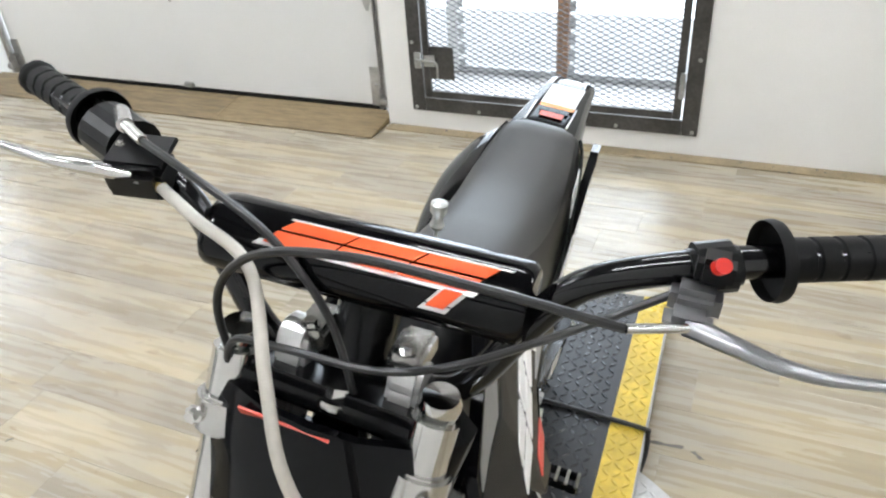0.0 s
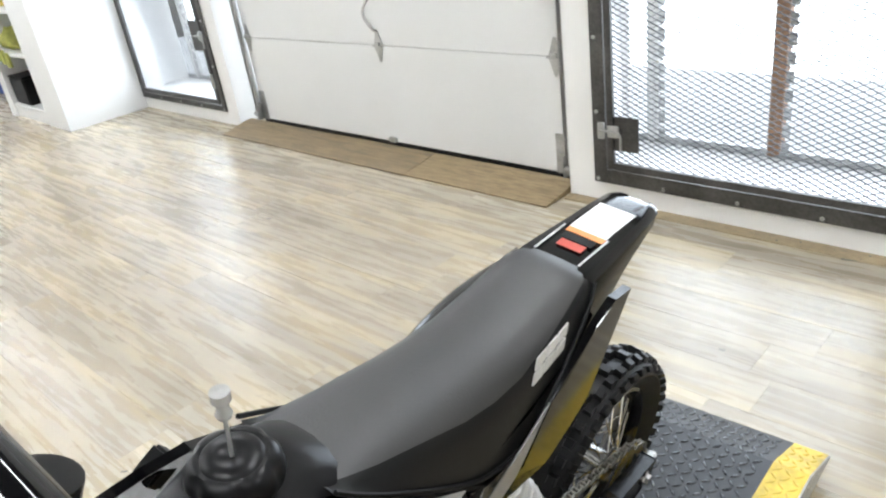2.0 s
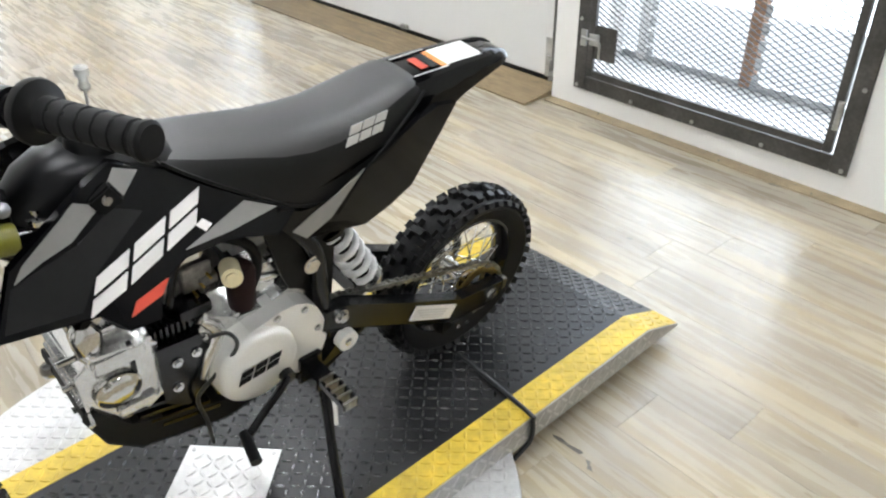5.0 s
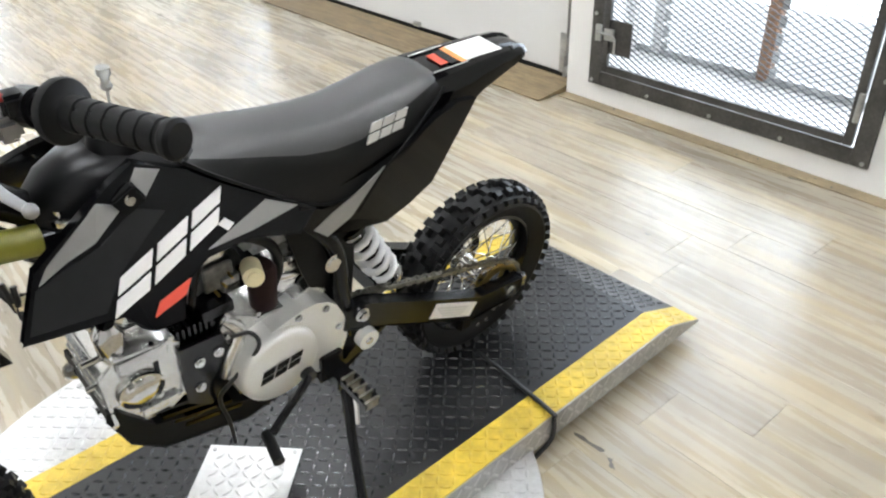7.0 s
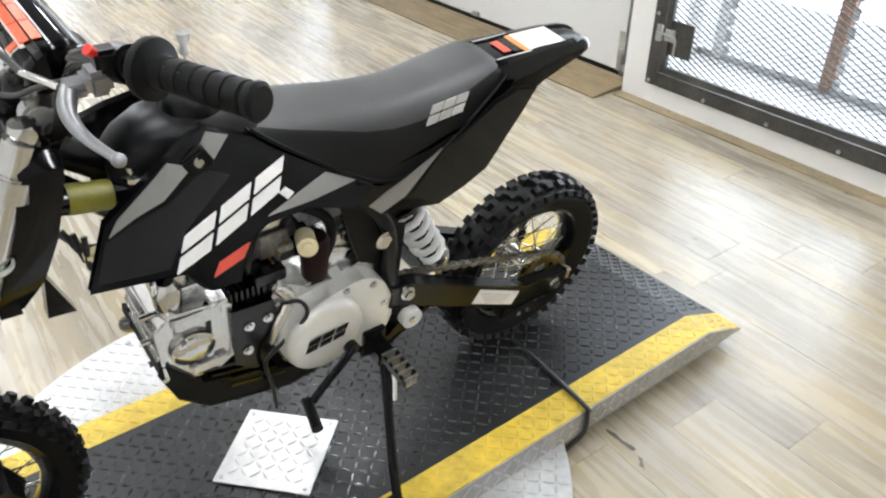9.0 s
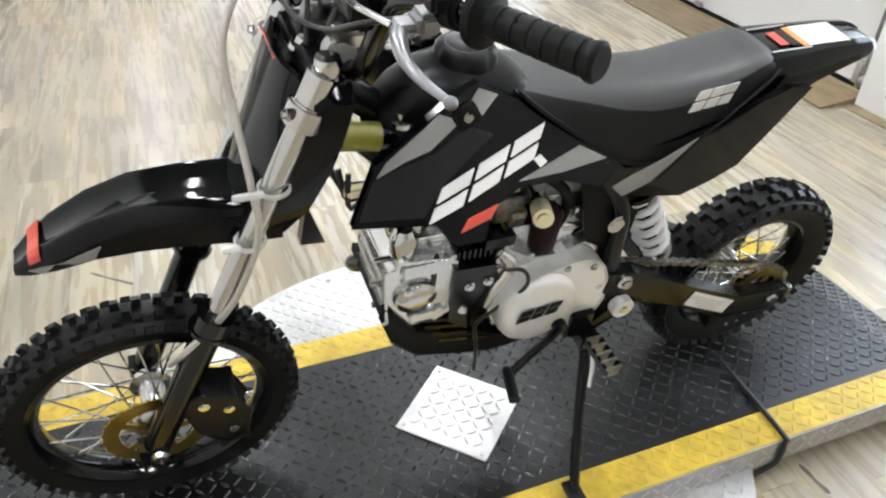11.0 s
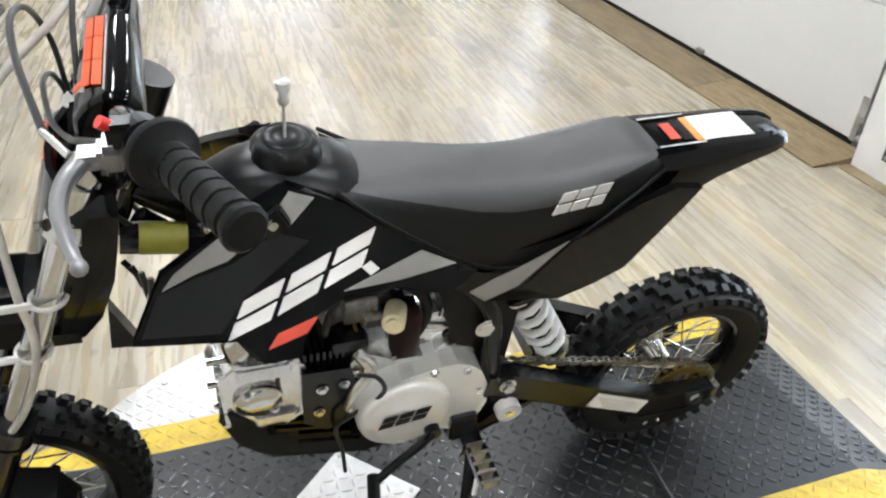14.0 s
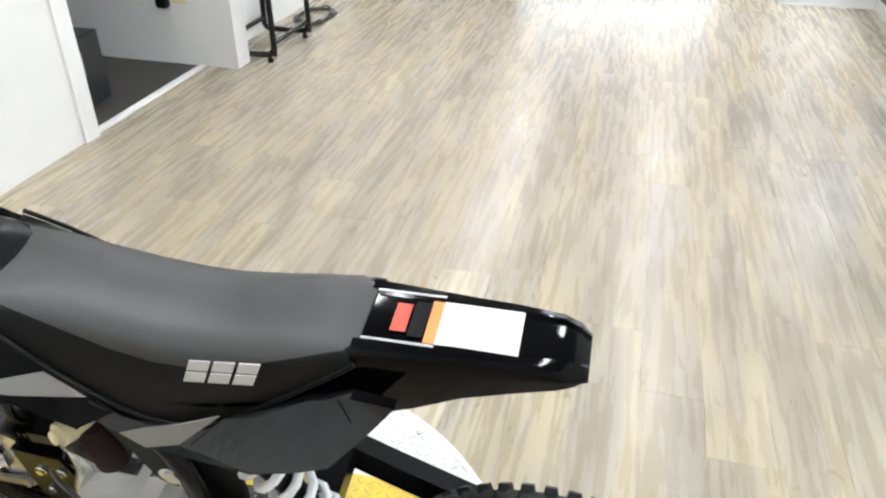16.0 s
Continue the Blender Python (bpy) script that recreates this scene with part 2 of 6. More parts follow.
def cyl(bm, p, q, r, seg=16, r2=None):
    p, q = Vector(p), Vector(q)
    d, a, b = axes_of(q - p)
    r2 = r if r2 is None else r2
    ring = [[bm.verts.new(o + (a * math.cos(t) + b * math.sin(t)) * rr) for t in [2 * math.pi * k / seg for k in range(seg)]] for o, rr in ((p, r), (q, r2))]
    for k in range(seg):
        bm.faces.new((ring[0][k], ring[0][(k + 1) % seg], ring[1][(k + 1) % seg], ring[1][k]))
    bm.faces.new(ring[0][::-1])
    bm.faces.new(ring[1])
    return bm


def spline(pts, n=6):
    pts = [Vector(p) for p in pts]
    ext = [2 * pts[0] - pts[1], *pts, 2 * pts[-1] - pts[-2]]
    out = []
    for i in range(1, len(ext) - 2):
        p0, p1, p2, p3 = ext[i - 1 : i + 3]
        for k in range(n):
            t = k / n
            out.append(0.5 * (2 * p1 + (p2 - p0) * t + (2 * p0 - 5 * p1 + 4 * p2 - p3) * t * t + (3 * p1 - p0 - 3 * p2 + p3) * t**3))
    return out + [pts[-1]]


def tube(bm, pts, r, seg=8, n=6):
    """A round tube along a smooth line; r: one radius, or a function of 0..1."""
    line = spline(pts, n) if n > 1 else [Vector(p) for p in pts]
    rings, last = [], None
    for i, p in enumerate(line):
        d = (line[min(i + 1, len(line) - 1)] - line[max(i - 1, 0)]).normalized()
        a = last - d * last.dot(d) if last else axes_of(d)[1]
        a.normalize()
        last = a
        b = d.cross(a)
        rr = r(i / (len(line) - 1)) if callable(r) else r
        rings.append([bm.verts.new(p + (a * math.cos(t) + b * math.sin(t)) * rr) for t in [2 * math.pi * k / seg for k in range(seg)]])
    for u, v in zip(rings, rings[1:]):
        for k in range(seg):
            bm.faces.new((u[k], u[(k + 1) % seg], v[(k + 1) % seg], v[k]))
    bm.faces.new(rings[0][::-1])
    bm.faces.new(rings[-1])
    return bm


def loft(bm, sections):
    """Closed rings of equal length joined one to the next, with caps."""
    rings = [[bm.verts.new(p) for p in s] for s in sections]
    k = len(rings[0])
    for u, v in zip(rings, rings[1:]):
        for i in range(k):
            bm.faces.new((u[i], u[(i + 1) % k], v[(i + 1) % k], v[i]))
    bm.faces.new(rings[0][::-1])
    bm.faces.new(rings[-1])
    return bm


def lathe(bm, profile, c=(0, 0, 0), axis="X", seg=32, closed=False):
    """profile: (along the axis, radius)."""
    c = Vector(c)
    rings = []
    for k in range(seg):
        t = 2 * math.pi * k / seg
        s, co = math.sin(t), math.cos(t)
        rings.append([bm.verts.new(c + (Vector((a, r * co, r * s)) if axis == "X" else Vector((r * co, r * s, a)) if axis == "Z" else Vector((r * s, a, r * co)))) for a, r in profile])
    m = len(profile)
    for k in range(seg):
        u, v = rings[k], rings[(k + 1) % seg]
        for i in range(m if closed else m - 1):
            j = (i + 1) % m
            if (u[i].co - v[i].co).length < 1e-6 and (u[j].co - v[j].co).length < 1e-6:
                continue
            bm.faces.new((u[i], v[i], v[j], u[j]))
    bmesh.ops.remove_doubles(bm, verts=bm.verts, dist=1e-6)
    return bm


def prism(bm, poly, xf, thick):
    """A sheet over a side-view outline of (y, z), its outer face at x = xf(y, z), thick metres deep towards -x (sign of thick)."""
    a = [bm.verts.new((xf(y, z), y, z)) for y, z in poly]
    b = [bm.verts.new((xf(y, z) - thick, y, z)) for y, z in poly]
    k = len(poly)
    f = [bm.faces.new(a), bm.faces.new(b[::-1])]
    for i in range(k):
        bm.faces.new((a[i], a[(i + 1) % k], b[(i + 1) % k], b[i]))
    bmesh.ops.triangulate(bm, faces=f)
    return bm


def flat(x):
    return lambda y, z: x


def empty(name, m, label, category, group=""):
    ob = new(name)
    ob.matrix_world = m
    return tagged(ob, label, category, group)


def lugs(pts, size, h, turn=0.0):
    """Raised lozenges of tread plate as one mesh: pts are (x, y, z, which way)."""
    vs, fs = [], []
    L, w = size
    prof = [(-L, 0), (-L * 0.4, w), (L * 0.4, w), (L, 0), (L * 0.4, -w), (-L * 0.4, -w)]
    for x, y, z, k in pts:
        a = turn + (math.pi / 2 if k else 0)
        c, s = math.cos(a), math.sin(a)
        o = len(vs)
        vs += [(x + u * c - v * s, y + u * s + v * c, z) for u, v in prof]
        vs += [(x + u * 0.62 * c - v * 0.45 * s, y + u * 0.62 * s + v * 0.45 * c, z + h) for u, v in prof]
        fs += [(o + i, o + (i + 1) % 6, o + 6 + (i + 1) % 6, o + 6 + i) for i in range(6)] + [tuple(o + 6 + i for i in range(6))]
    me = bpy.data.meshes.new("lugs")
    me.from_pydata(vs, [], fs)
    return me


def lug_grid(x0, x1, y0, y1, z, pitch=0.0225, keep=None, turn=0.0):
    out = []
    cx, cy = (x0 + x1) / 2, (y0 + y1) / 2
    r = math.hypot(x1 - x0, y1 - y0) / 2
    k = int(r / pitch) + 2
    for i in range(-k, k + 1):
        for j in range(-k, k + 1):
            u, v = i * pitch, j * pitch
            x, y = cx + u * math.cos(turn) - v * math.sin(turn), cy + u * math.sin(turn) + v * math.cos(turn)
            if x0 < x < x1 and y0 < y < y1 and (keep is None or keep(x, y)):
                out.append((x, y, z(x, y) if callable(z) else z, (i + j) % 2))
    return out


# ---- the room ----
WY, SY = 1.621, -2.23      # faces of the window wall and of the wall opposite
XE, XW = 6.2, -11.8       # faces of the end walls
CZ = 3.3                 # ceiling
WT = 0.16


def wall(name, boxes, label, material=None):
    bm = bmesh.new()
    for lo, hi in boxes:
        bx(bm, [(a + b) / 2 for a, b in zip(lo, hi)], [b - a for a, b in zip(lo, hi)])
    return tagged(part(name, bm, material or M_WALL), label, "wall", kind="structure")


WX0, WX1, WZ0, WZ1 = -0.990, 0.180, 0.116, 2.0     # mesh window opening
LX0, LX1 = -5.13, -3.98                              # second window opening
DX0, DX1, DZ = -3.82, -1.162, 2.25                     # garage door opening
YB = WY + WT
wall("wall_north", [((XW, WY, 0), (LX0, YB, CZ)), ((LX0, WY, 0), (LX1, YB, WZ0)), ((LX0, WY, WZ1), (LX1, YB, CZ)),
                    ((LX1, WY, 0), (DX0, YB, CZ)), ((DX0, WY, DZ), (DX1, YB, CZ)), ((DX1, WY, 0), (WX0, YB, CZ)),
                    ((WX0, WY, 0), (WX1, YB, WZ0)), ((WX0, WY, WZ1), (WX1, YB, CZ)), ((WX1, WY, 0), (XE, YB, CZ))],
     "white painted wall with garage door and windows")
OX0, OX1 = -2.855, -1.89                              # opening to the stairwell
wall("wall_south", [((OX1, SY - 0.16, 0), (XE, SY, CZ)), ((OX0, SY - 0.16, 2.1), (OX1, SY, CZ)), ((XW, SY - 0.16, 0), (OX0 - 0.13, SY, CZ))],
     "white painted wall with an open doorway")
wall("wall_pillar", [((OX0 - 0.13, SY - 0.16, 0), (OX0, SY + 0.19, CZ))], "white wall end beside the stairwell opening")
wall("door_jamb", [((OX1, SY - 0.002, 0), (OX1 + 0.09, SY + 0.016, 2.19))], "white door casing beside the opening")
wall("wall_east", [((XE, SY - 0.16, 0), (XE + 0.15, YB, CZ))], "white painted end wall")
wall("wall_west", [((XW - 0.15, SY, 0), (XW, -1.9, CZ)), ((XW - 0.15, 1.3, 0), (XW, WY, CZ)), ((XW - 0.15, -1.9, 2.5), (XW, 1.3, CZ)), ((XW - 0.15, -1.9, 0), (XW, 1.3, 0.25))],
     "white end wall with a wide shop window")
tagged(part("ceiling", box(((XE + XW) / 2, (YB + SY) / 2, CZ + 0.06), (XE - XW + 0.4, YB - SY + 2.6, 0.12)), M_CEIL), "grey painted ceiling", "ceiling", kind="structure")

# stairwell behind the opening
wall("stairwell_wall", [((OX0 - 0.13, -4.6, 0), (OX0, SY - 0.162, CZ)), ((OX0 - 0.13, -4.75, 0), (OX1 + 0.9, -4.6, CZ)), ((OX1 + 0.75, -4.6, 0), (OX1 + 0.9, SY - 0.165, CZ))],
     "white painted stairwell wall in shade")
tagged(part("stairwell_floor", box((-2.0, -3.53, -0.052), (2.2, 2.6, 0.1)), M_DARKF), "dark lower landing floor", "floor", kind="structure")
tagged(part("threshold", box(((OX0 + OX1) / 2, SY - 0.02, 0.006), (OX1 - OX0 - 0.004, 0.035, 0.016)), M_WALL, bevel=0.003), "white painted threshold strip", "threshold", kind="structure")

# ceiling lights, for the light and the gleams on gloss
lamp = None
for gx in (-9.4, -7.0, -4.6, -2.2, 0.2, 2.6):
    for gy in (-1.35, 0.55):
        if lamp is None:
            lamp = empty("ceiling_light", pose(gx, gy, CZ - 0.035), "long narrow white LED ceiling light", "ceiling light", "ceiling lights")
            part("frame", box((0, 0, 0.015), (1.24, 0.13, 0.03)), M_LAMPGL, lamp)
            part("diffuser", box((0, 0, -0.004), (1.18, 0.09, 0.008)), M_LED, lamp, "glowing white diffuser")
        else:
            copy_thing(lamp, pose(gx, gy, CZ - 0.035))

# outside, behind the windows
for c, s in (((-2.4, 3.7, 1.3), (11.5, 0.05, 4.2)), ((XW - 2.0, -0.3, 1.6), (0.05, 8, 4.5))):
    tagged(part("backdrop", box(c, s), M_SKYOUT if c[1] > 1 else M_SKYFAR), "overexposed bright daylight outside", "backdrop", kind="structure")
M_CONC = mat("outside_concrete", (0.55, 0.55, 0.54), 0.8, var=0.1)
tagged(part("ground", box((-2.4, YB + 0.95, -0.06), (11.5, 1.9, 0.1)), M_CONC), "pale concrete outside the windows", "ground", kind="structure")


def mesh_screen(bm, x0, x1, z0, z1, y, pitch_x, pitch_z, strand):
    """Expanded metal: rows of flat strands that zigzag up and down."""
    vs, fs = [], []
    rows = int((z1 - z0) / (pitch_z / 2))
    cols = int((x1 - x0) / (pitch_x / 2))
    for r in range(rows):
        za, zb = z0 + r * pitch_z / 2, z0 + (r + 1) * pitch_z / 2
        for c in range(cols):
            xa, xb = x0 + c * pitch_x / 2, x0 + (c + 1) * pitch_x / 2
            p, q = ((xa, za), (xb, zb)) if (r + c) % 2 == 0 else ((xa, zb), (xb, za))
            o = len(vs)
            vs += [(p[0], y - 0.002, p[1] - strand), (q[0], y - 0.002, q[1] - strand), (q[0], y + 0.001, q[1] + strand), (p[0], y + 0.001, p[1] + strand)]
            vs += [(p[0], y + 0.0015, p[1] - strand), (q[0], y + 0.0015, q[1] - strand), (q[0], y + 0.0045, q[1] + strand), (p[0], y + 0.0045, p[1] + strand)]
            fs += [(o, o + 1, o + 2, o + 3), (o + 7, o + 6, o + 5, o + 4), (o, o + 4, o + 5, o + 1), (o + 3, o + 2, o + 6, o + 7)]
    me = bpy.data.meshes.new("mesh_screen")
    me.from_pydata(vs, [], fs)
    return me


def window(name, x0, x1, z0, z1, label, mull):
    """A steel-framed mesh guard in front of a deep bay with a glazed outer window."""
    w = empty(name, pose(0, 0, 0), label, "window")
    w["kind"] = "structure"
    fw, yf = (0.062 if mull else 0.042), WY - 0.008
    o = 0.035
    xa, xb, za, zb = x0 - o, x1 + o, z0 - o + 0.01, z1 + o
    for c, s in (((xa + fw / 2, yf, (za + zb) / 2), (fw, 0.014, zb - za)), ((xb - fw / 2, yf, (za + zb) / 2), (fw, 0.014, zb - za)),
                 (((xa + xb) / 2, yf, za + fw / 2), (xb - xa - 2 * fw - 0.002, 0.014, fw)), (((xa + xb) / 2, yf, zb - fw / 2), (xb - xa - 2 * fw - 0.002, 0.014, fw))):
        part("frame_bar", box(c, s), M_IRON, w, bevel=0.002)
    n = 5
    for i in range(n):
        b = bmesh.new()
        lathe(b, [(0, 0.0001), (0, 0.007), (0.003, 0.0085), (0.005, 0.0085)], (xa + 0.02 + (xb - xa - 0.04) * i / (n - 1), yf - 0.012, za + 0.016), "Y", 12)
        part("bolt", b, M_GALV, w, smooth=True)
    for i in range(6):
        for xx in (xa + 0.02, xb - 0.02):
            b = bmesh.new()
            lathe(b, [(0, 0.0001), (0, 0.007), (0.003, 0.0085), (0.005, 0.0085)], (xx, yf - 0.012, za + 0.31 + 0.3 * i), "Y", 12)
            part("bolt", b, M_GALV, w, smooth=True)
    # inner swinging frame of angle iron with the mesh
    i0, i1, j0, j1 = xa + fw + 0.008, xb - fw - 0.008, za + fw + 0.006, zb - fw
    t = 0.03
    for c, s in (((i0 + t / 2, yf - 0.004, (j0 + j1) / 2), (t, 0.02, j1 - j0)), ((i1 - t / 2, yf - 0.004, (j0 + j1) / 2), (t, 0.02, j1 - j0)),
                 (((i0 + i1) / 2, yf - 0.004, j0 + t / 2), (i1 - i0 - 2 * t - 0.002, 0.02, t))):
        part("gate_bar", box(c, s), M_IRON, w, bevel=0.002)
    part_mesh("mesh_panel", mesh_screen(None, i0 + 0.004, i1 - 0.004, j0 + 0.004, j1, yf + 0.012, 0.046, 0.022, 0.0012 if mull else 0.00035), M_MESH, w, "black expanded metal mesh")
    for z in (0.3, 1.05, 1.7):
        b = bmesh.new()
        cyl(b, (i1 - 0.004, yf - 0.02, z - 0.05), (i1 - 0.004, yf - 0.02, z + 0.05), 0.011, 12)
        part("gate_hinge", b, M_GALV, w, smooth=True)
    # lock plate and latch
    lx = i0 if mull else i1 - 0.15
    part("lock_plate", box((lx + 0.075, yf - 0.002, 0.315), (0.13, 0.008, 0.145)) if mull else box((lx + 0.06, yf - 0.002, 0.6), (0.12, 0.008, 0.2)), M_IRON, w, bevel=0.002)
    lz = 0.325 if mull else 0.6
    lk = lx + 0.02 if mull else lx + 0.12
    b = bmesh.new()
    bx(b, (lk - 0.045 if mull else lk + 0.02, yf - 0.014, lz), (0.03, 0.012, 0.07))
    bx(b, (lk + 0.01, yf - 0.012, lz), (0.05, 0.012, 0.05))
    bmesh.ops.bevel(b, geom=b.edges[:], offset=0.002, segments=1, affect="EDGES")
    tube(b, [(lk - 0.05, yf - 0.024, lz + 0.005), (lk + 0.03, yf - 0.024, lz), (lk + 0.045, yf - 0.024, lz - 0.006), (lk + 0.05, yf - 0.024, lz - 0.02), (lk + 0.05, yf - 0.024, lz - 0.075)], 0.0055, 8, 4)
    part("latch", b, M_GALV, w, "galvanised slide bolt", smooth=True)
    # bay: sill, cheeks and outer glazing with wooden mullions
    yd = YB + 0.30
    part("sill", box(((x0 + x1) / 2, (YB + yd) / 2, z0 - 0.03), (x1 - x0 + 0.4, yd - YB - 0.004, 0.05)), M_WALL, w)
    for xx in (x0 - 0.16, x1 + 0.16):
        part("cheek", box((xx, (YB + yd) / 2, (z0 + z1) / 2), (0.06, yd - YB - 0.004, z1 - z0)), M_WALL, w)
    for i, xx in enumerate((x0 - 0.02, (x0 + x1) / 2 - 0.055, x1 + 0.06) if mull else (x0 + 0.02, x1 + 0.05)):
        part("mullion", box((xx, yd + 0.02, (z0 + z1) / 2), (0.055, 0.05, z1 - z0)), M_WOOD if i == 1 and mull else M_WALL, w, bevel=0.003)
        b = bmesh.new()
        for k in range(24):
            bx(b, (xx + 0.047, yd - 0.004, z0 + 0.04 + k * 0.075), (0.03, 0.006, 0.05))
        part("perforated_strip", b, M_GALV, w)
    part("bottom_rail", box(((x0 + x1) / 2, yd + 0.02, z0 + 0.005), (x1 - x0 + 0.3, 0.045, 0.045)), M_GALV, w, bevel=0.003)
    return w


window("window_1", WX0, WX1, WZ0, WZ1, "black steel mesh window guard over a bright bay window", True)
window("window_2", LX0, LX1, WZ0, WZ1, "smaller black steel mesh window guard over bright glass", False)

# garage door
GD = WY + 0.087
door = empty("door_1", pose(0, 0, 0), "closed white sectional garage door with galvanised hardware", "garage door")
door["kind"] = "structure"
gx0, gx1 = DX0 + 0.17, DX1 - 0.065
zz = 0.05
xm = -2.385                                          # line of the middle hinges
for i, h in enumerate((0.534, 0.54, 0.54, 0.54)):
    part("door_panel", box(((gx0 + gx1) / 2, GD + 0.022, zz + h / 2), (gx1 - gx0, 0.044, h - 0.003)), M_DOOR, door, bevel=0.003)
    zz += h
part("bottom_seal", box(((gx0 + gx1) / 2, GD + 0.018, 0.034), (gx1 - gx0 - 0.01, 0.05, 0.028)), M_RUB, door, "black rubber bottom seal", bevel=0.006)
for xx in (gx0 - 0.02, gx1 + 0.035):
    b = bmesh.new()
    bx(b, (xx, GD - 0.02, 1.1), (0.05, 0.003, 2.1))
    bx(b, (xx + (0.024 if xx > -2.4 else -0.024), GD, 1.1), (0.003, 0.05, 2.1))
    bx(b, (xx - (0.024 if xx > -2.4 else -0.024), GD - 0.032, 1.1), (0.003, 0.022, 2.1))
    part("track", b, M_GALV, door, "galvanised vertical track")
for xx in (gx0 + 0.035, xm, gx1 - 0.035):
    for zj in (0.584, 1.124):
        b = bmesh.new()
        for sg in (1, -1):
            vs = [b.verts.new((xx + u, GD - 0.0025, zj + sg * v)) for u, v in ((-0.035, 0.003), (0.035, 0.003), (0.022, 0.035), (0.006, 0.085), (-0.006, 0.085), (-0.022, 0.035))]
            f = b.faces.new(vs)
            r = bmesh.ops.extrude_face_region(b, geom=[f])
            bmesh.ops.translate(b, verts=[v for v in r["geom"] if isinstance(v, bmesh.types.BMVert)], vec=(0, -0.003, 0))
        cyl(b, (xx - 0.04, GD - 0.01, zj), (xx + 0.04, GD - 0.01, zj), 0.006, 10)
        bx(b, (xx, GD - 0.012, zj + 0.01), (0.03, 0.016, 0.02))
        part("hinge", b, M_GALV, door, "galvanised door hinge")
b = bmesh.new()
tube(b, [(xm, GD - 0.004, 0.66), (xm, GD - 0.03, 0.675), (xm - 0.03, GD - 0.045, 0.73), (xm - 0.03, GD - 0.045, 0.78), (xm, GD - 0.03, 0.825), (xm, GD - 0.004, 0.84)], 0.007, 8, 4)
part("pull_handle", b, M_GALV, door, "curved steel pull handle", smooth=True)
part("lock_box", box((gx1 - 0.06, GD - 0.02, 0.87), (0.075, 0.03, 0.085)), M_GALV, door, "steel lock box", bevel=0.006)
part("step_plate", box((xm, GD - 0.012, 0.068), (0.055, 0.024, 0.026)), M_GALV, door, bevel=0.004)
for xx, sg in ((gx0 + 0.02, 1), (gx1 - 0.02, -1)):
    b = bmesh.new()
    bx(b, (xx + sg * 0.01, GD - 0.004, 0.145), (0.06, 0.004, 0.19))
    bx(b, (xx - sg * 0.025, GD - 0.025, 0.10), (0.004, 0.05, 0.10))
    cyl(b, (xx - sg * 0.06, GD - 0.03, 0.085), (xx - sg * 0.02, GD - 0.03, 0.085), 0.02, 14)
    cyl(b, (xx - sg * 0.02, GD - 0.02, 0.16), (xx + sg * 0.012, GD - 0.02, 0.16), 0.007, 8)
    part("bottom_bracket", b, M_GALV, door, "bottom roller bracket")

# plywood ramp in front of the door, two sheets butted together
px0, px1, pxm = DX0 + 0.012, DX1 - 0.006, -2.06
sec = [(1.44, 0.0), (1.44, 0.004), (1.66, 0.030), (1.70, 0.030), (1.70, 0.0)]
ramp = empty("plywood_ramp", pose(0, 0, 0), "worn brown plywood threshold ramp at the garage door", "ramp")
for u, v, skew in ((px0, pxm - 0.0015, 0.04), (pxm + 0.0015, px1, 0.0)):
    b = bmesh.new()
    loft(b, [[Vector((x + (skew if y < 1.5 and k == 0 else 0), y, z + 0.004)) for y, z in sec] for k, x in enumerate((u, (u + v) / 2, v))])
    part("board", b, M_PLY if skew else M_PLY2, ramp, "plywood sheet with trodden edges", bevel=0.0015)
# bare tan strip along the foot of the window wall, with grit
tagged(part("trim", box(((DX1 + XE) / 2, WY - 0.034, 0.003), (XE - DX1 - 0.02, 0.064, 0.0056)), M_TAN), "bare tan strip at the foot of the wall", "trim", kind="structure")
random.seed(31)
b = bmesh.new()
for k in range(70):
    x, y, r = DX1 + 0.05 + 2.6 * random.random(), WY - 0.012 - 0.075 * random.random() ** 2, 0.0015 + 0.004 * random.random() ** 3
    bmesh.ops.create_icosphere(b, subdivisions=1, radius=r, matrix=Matrix.Translation((x, y, 0.0062)) @ Matrix.Rotation(6 * random.random(), 4, "Z") @ Matrix.Diagonal((1.8, 1, 0.4, 1)))
tagged(part("floor_grit", b, M_SCUFF), "dark grit swept against the wall foot", "grit", kind="stuff")

# ---- display platform ----
LX, LW, LZ = -0.0300, 0.612, 0.1095
TURN_M = pose(0.021, -0.006, 0, 0, 0, 2.0)            # the turntable stands a little askew to the walls
xa, xb = LX - LW / 2, LX + LW / 2
YF0, YF1, YR1, YR0 = -1.828, -1.68, 0.379, 0.524      # front tip, front knee, rear knee, rear tip
FOOT = 0.045                                         # its lower edge, carried clear of the floor by the turntable
plat = empty("display_platform", TURN_M, "low black tread-plate platform with yellow edges and ramped ends", "platform")


def top_z(y):
    if y > YR1:
        return LZ + (0.052 - LZ) * (y - YR1) / (YR0 - YR1)
    if y < YF1:
        return LZ + (0.052 - LZ) * (YF1 - y) / (YF1 - YF0)
    return LZ


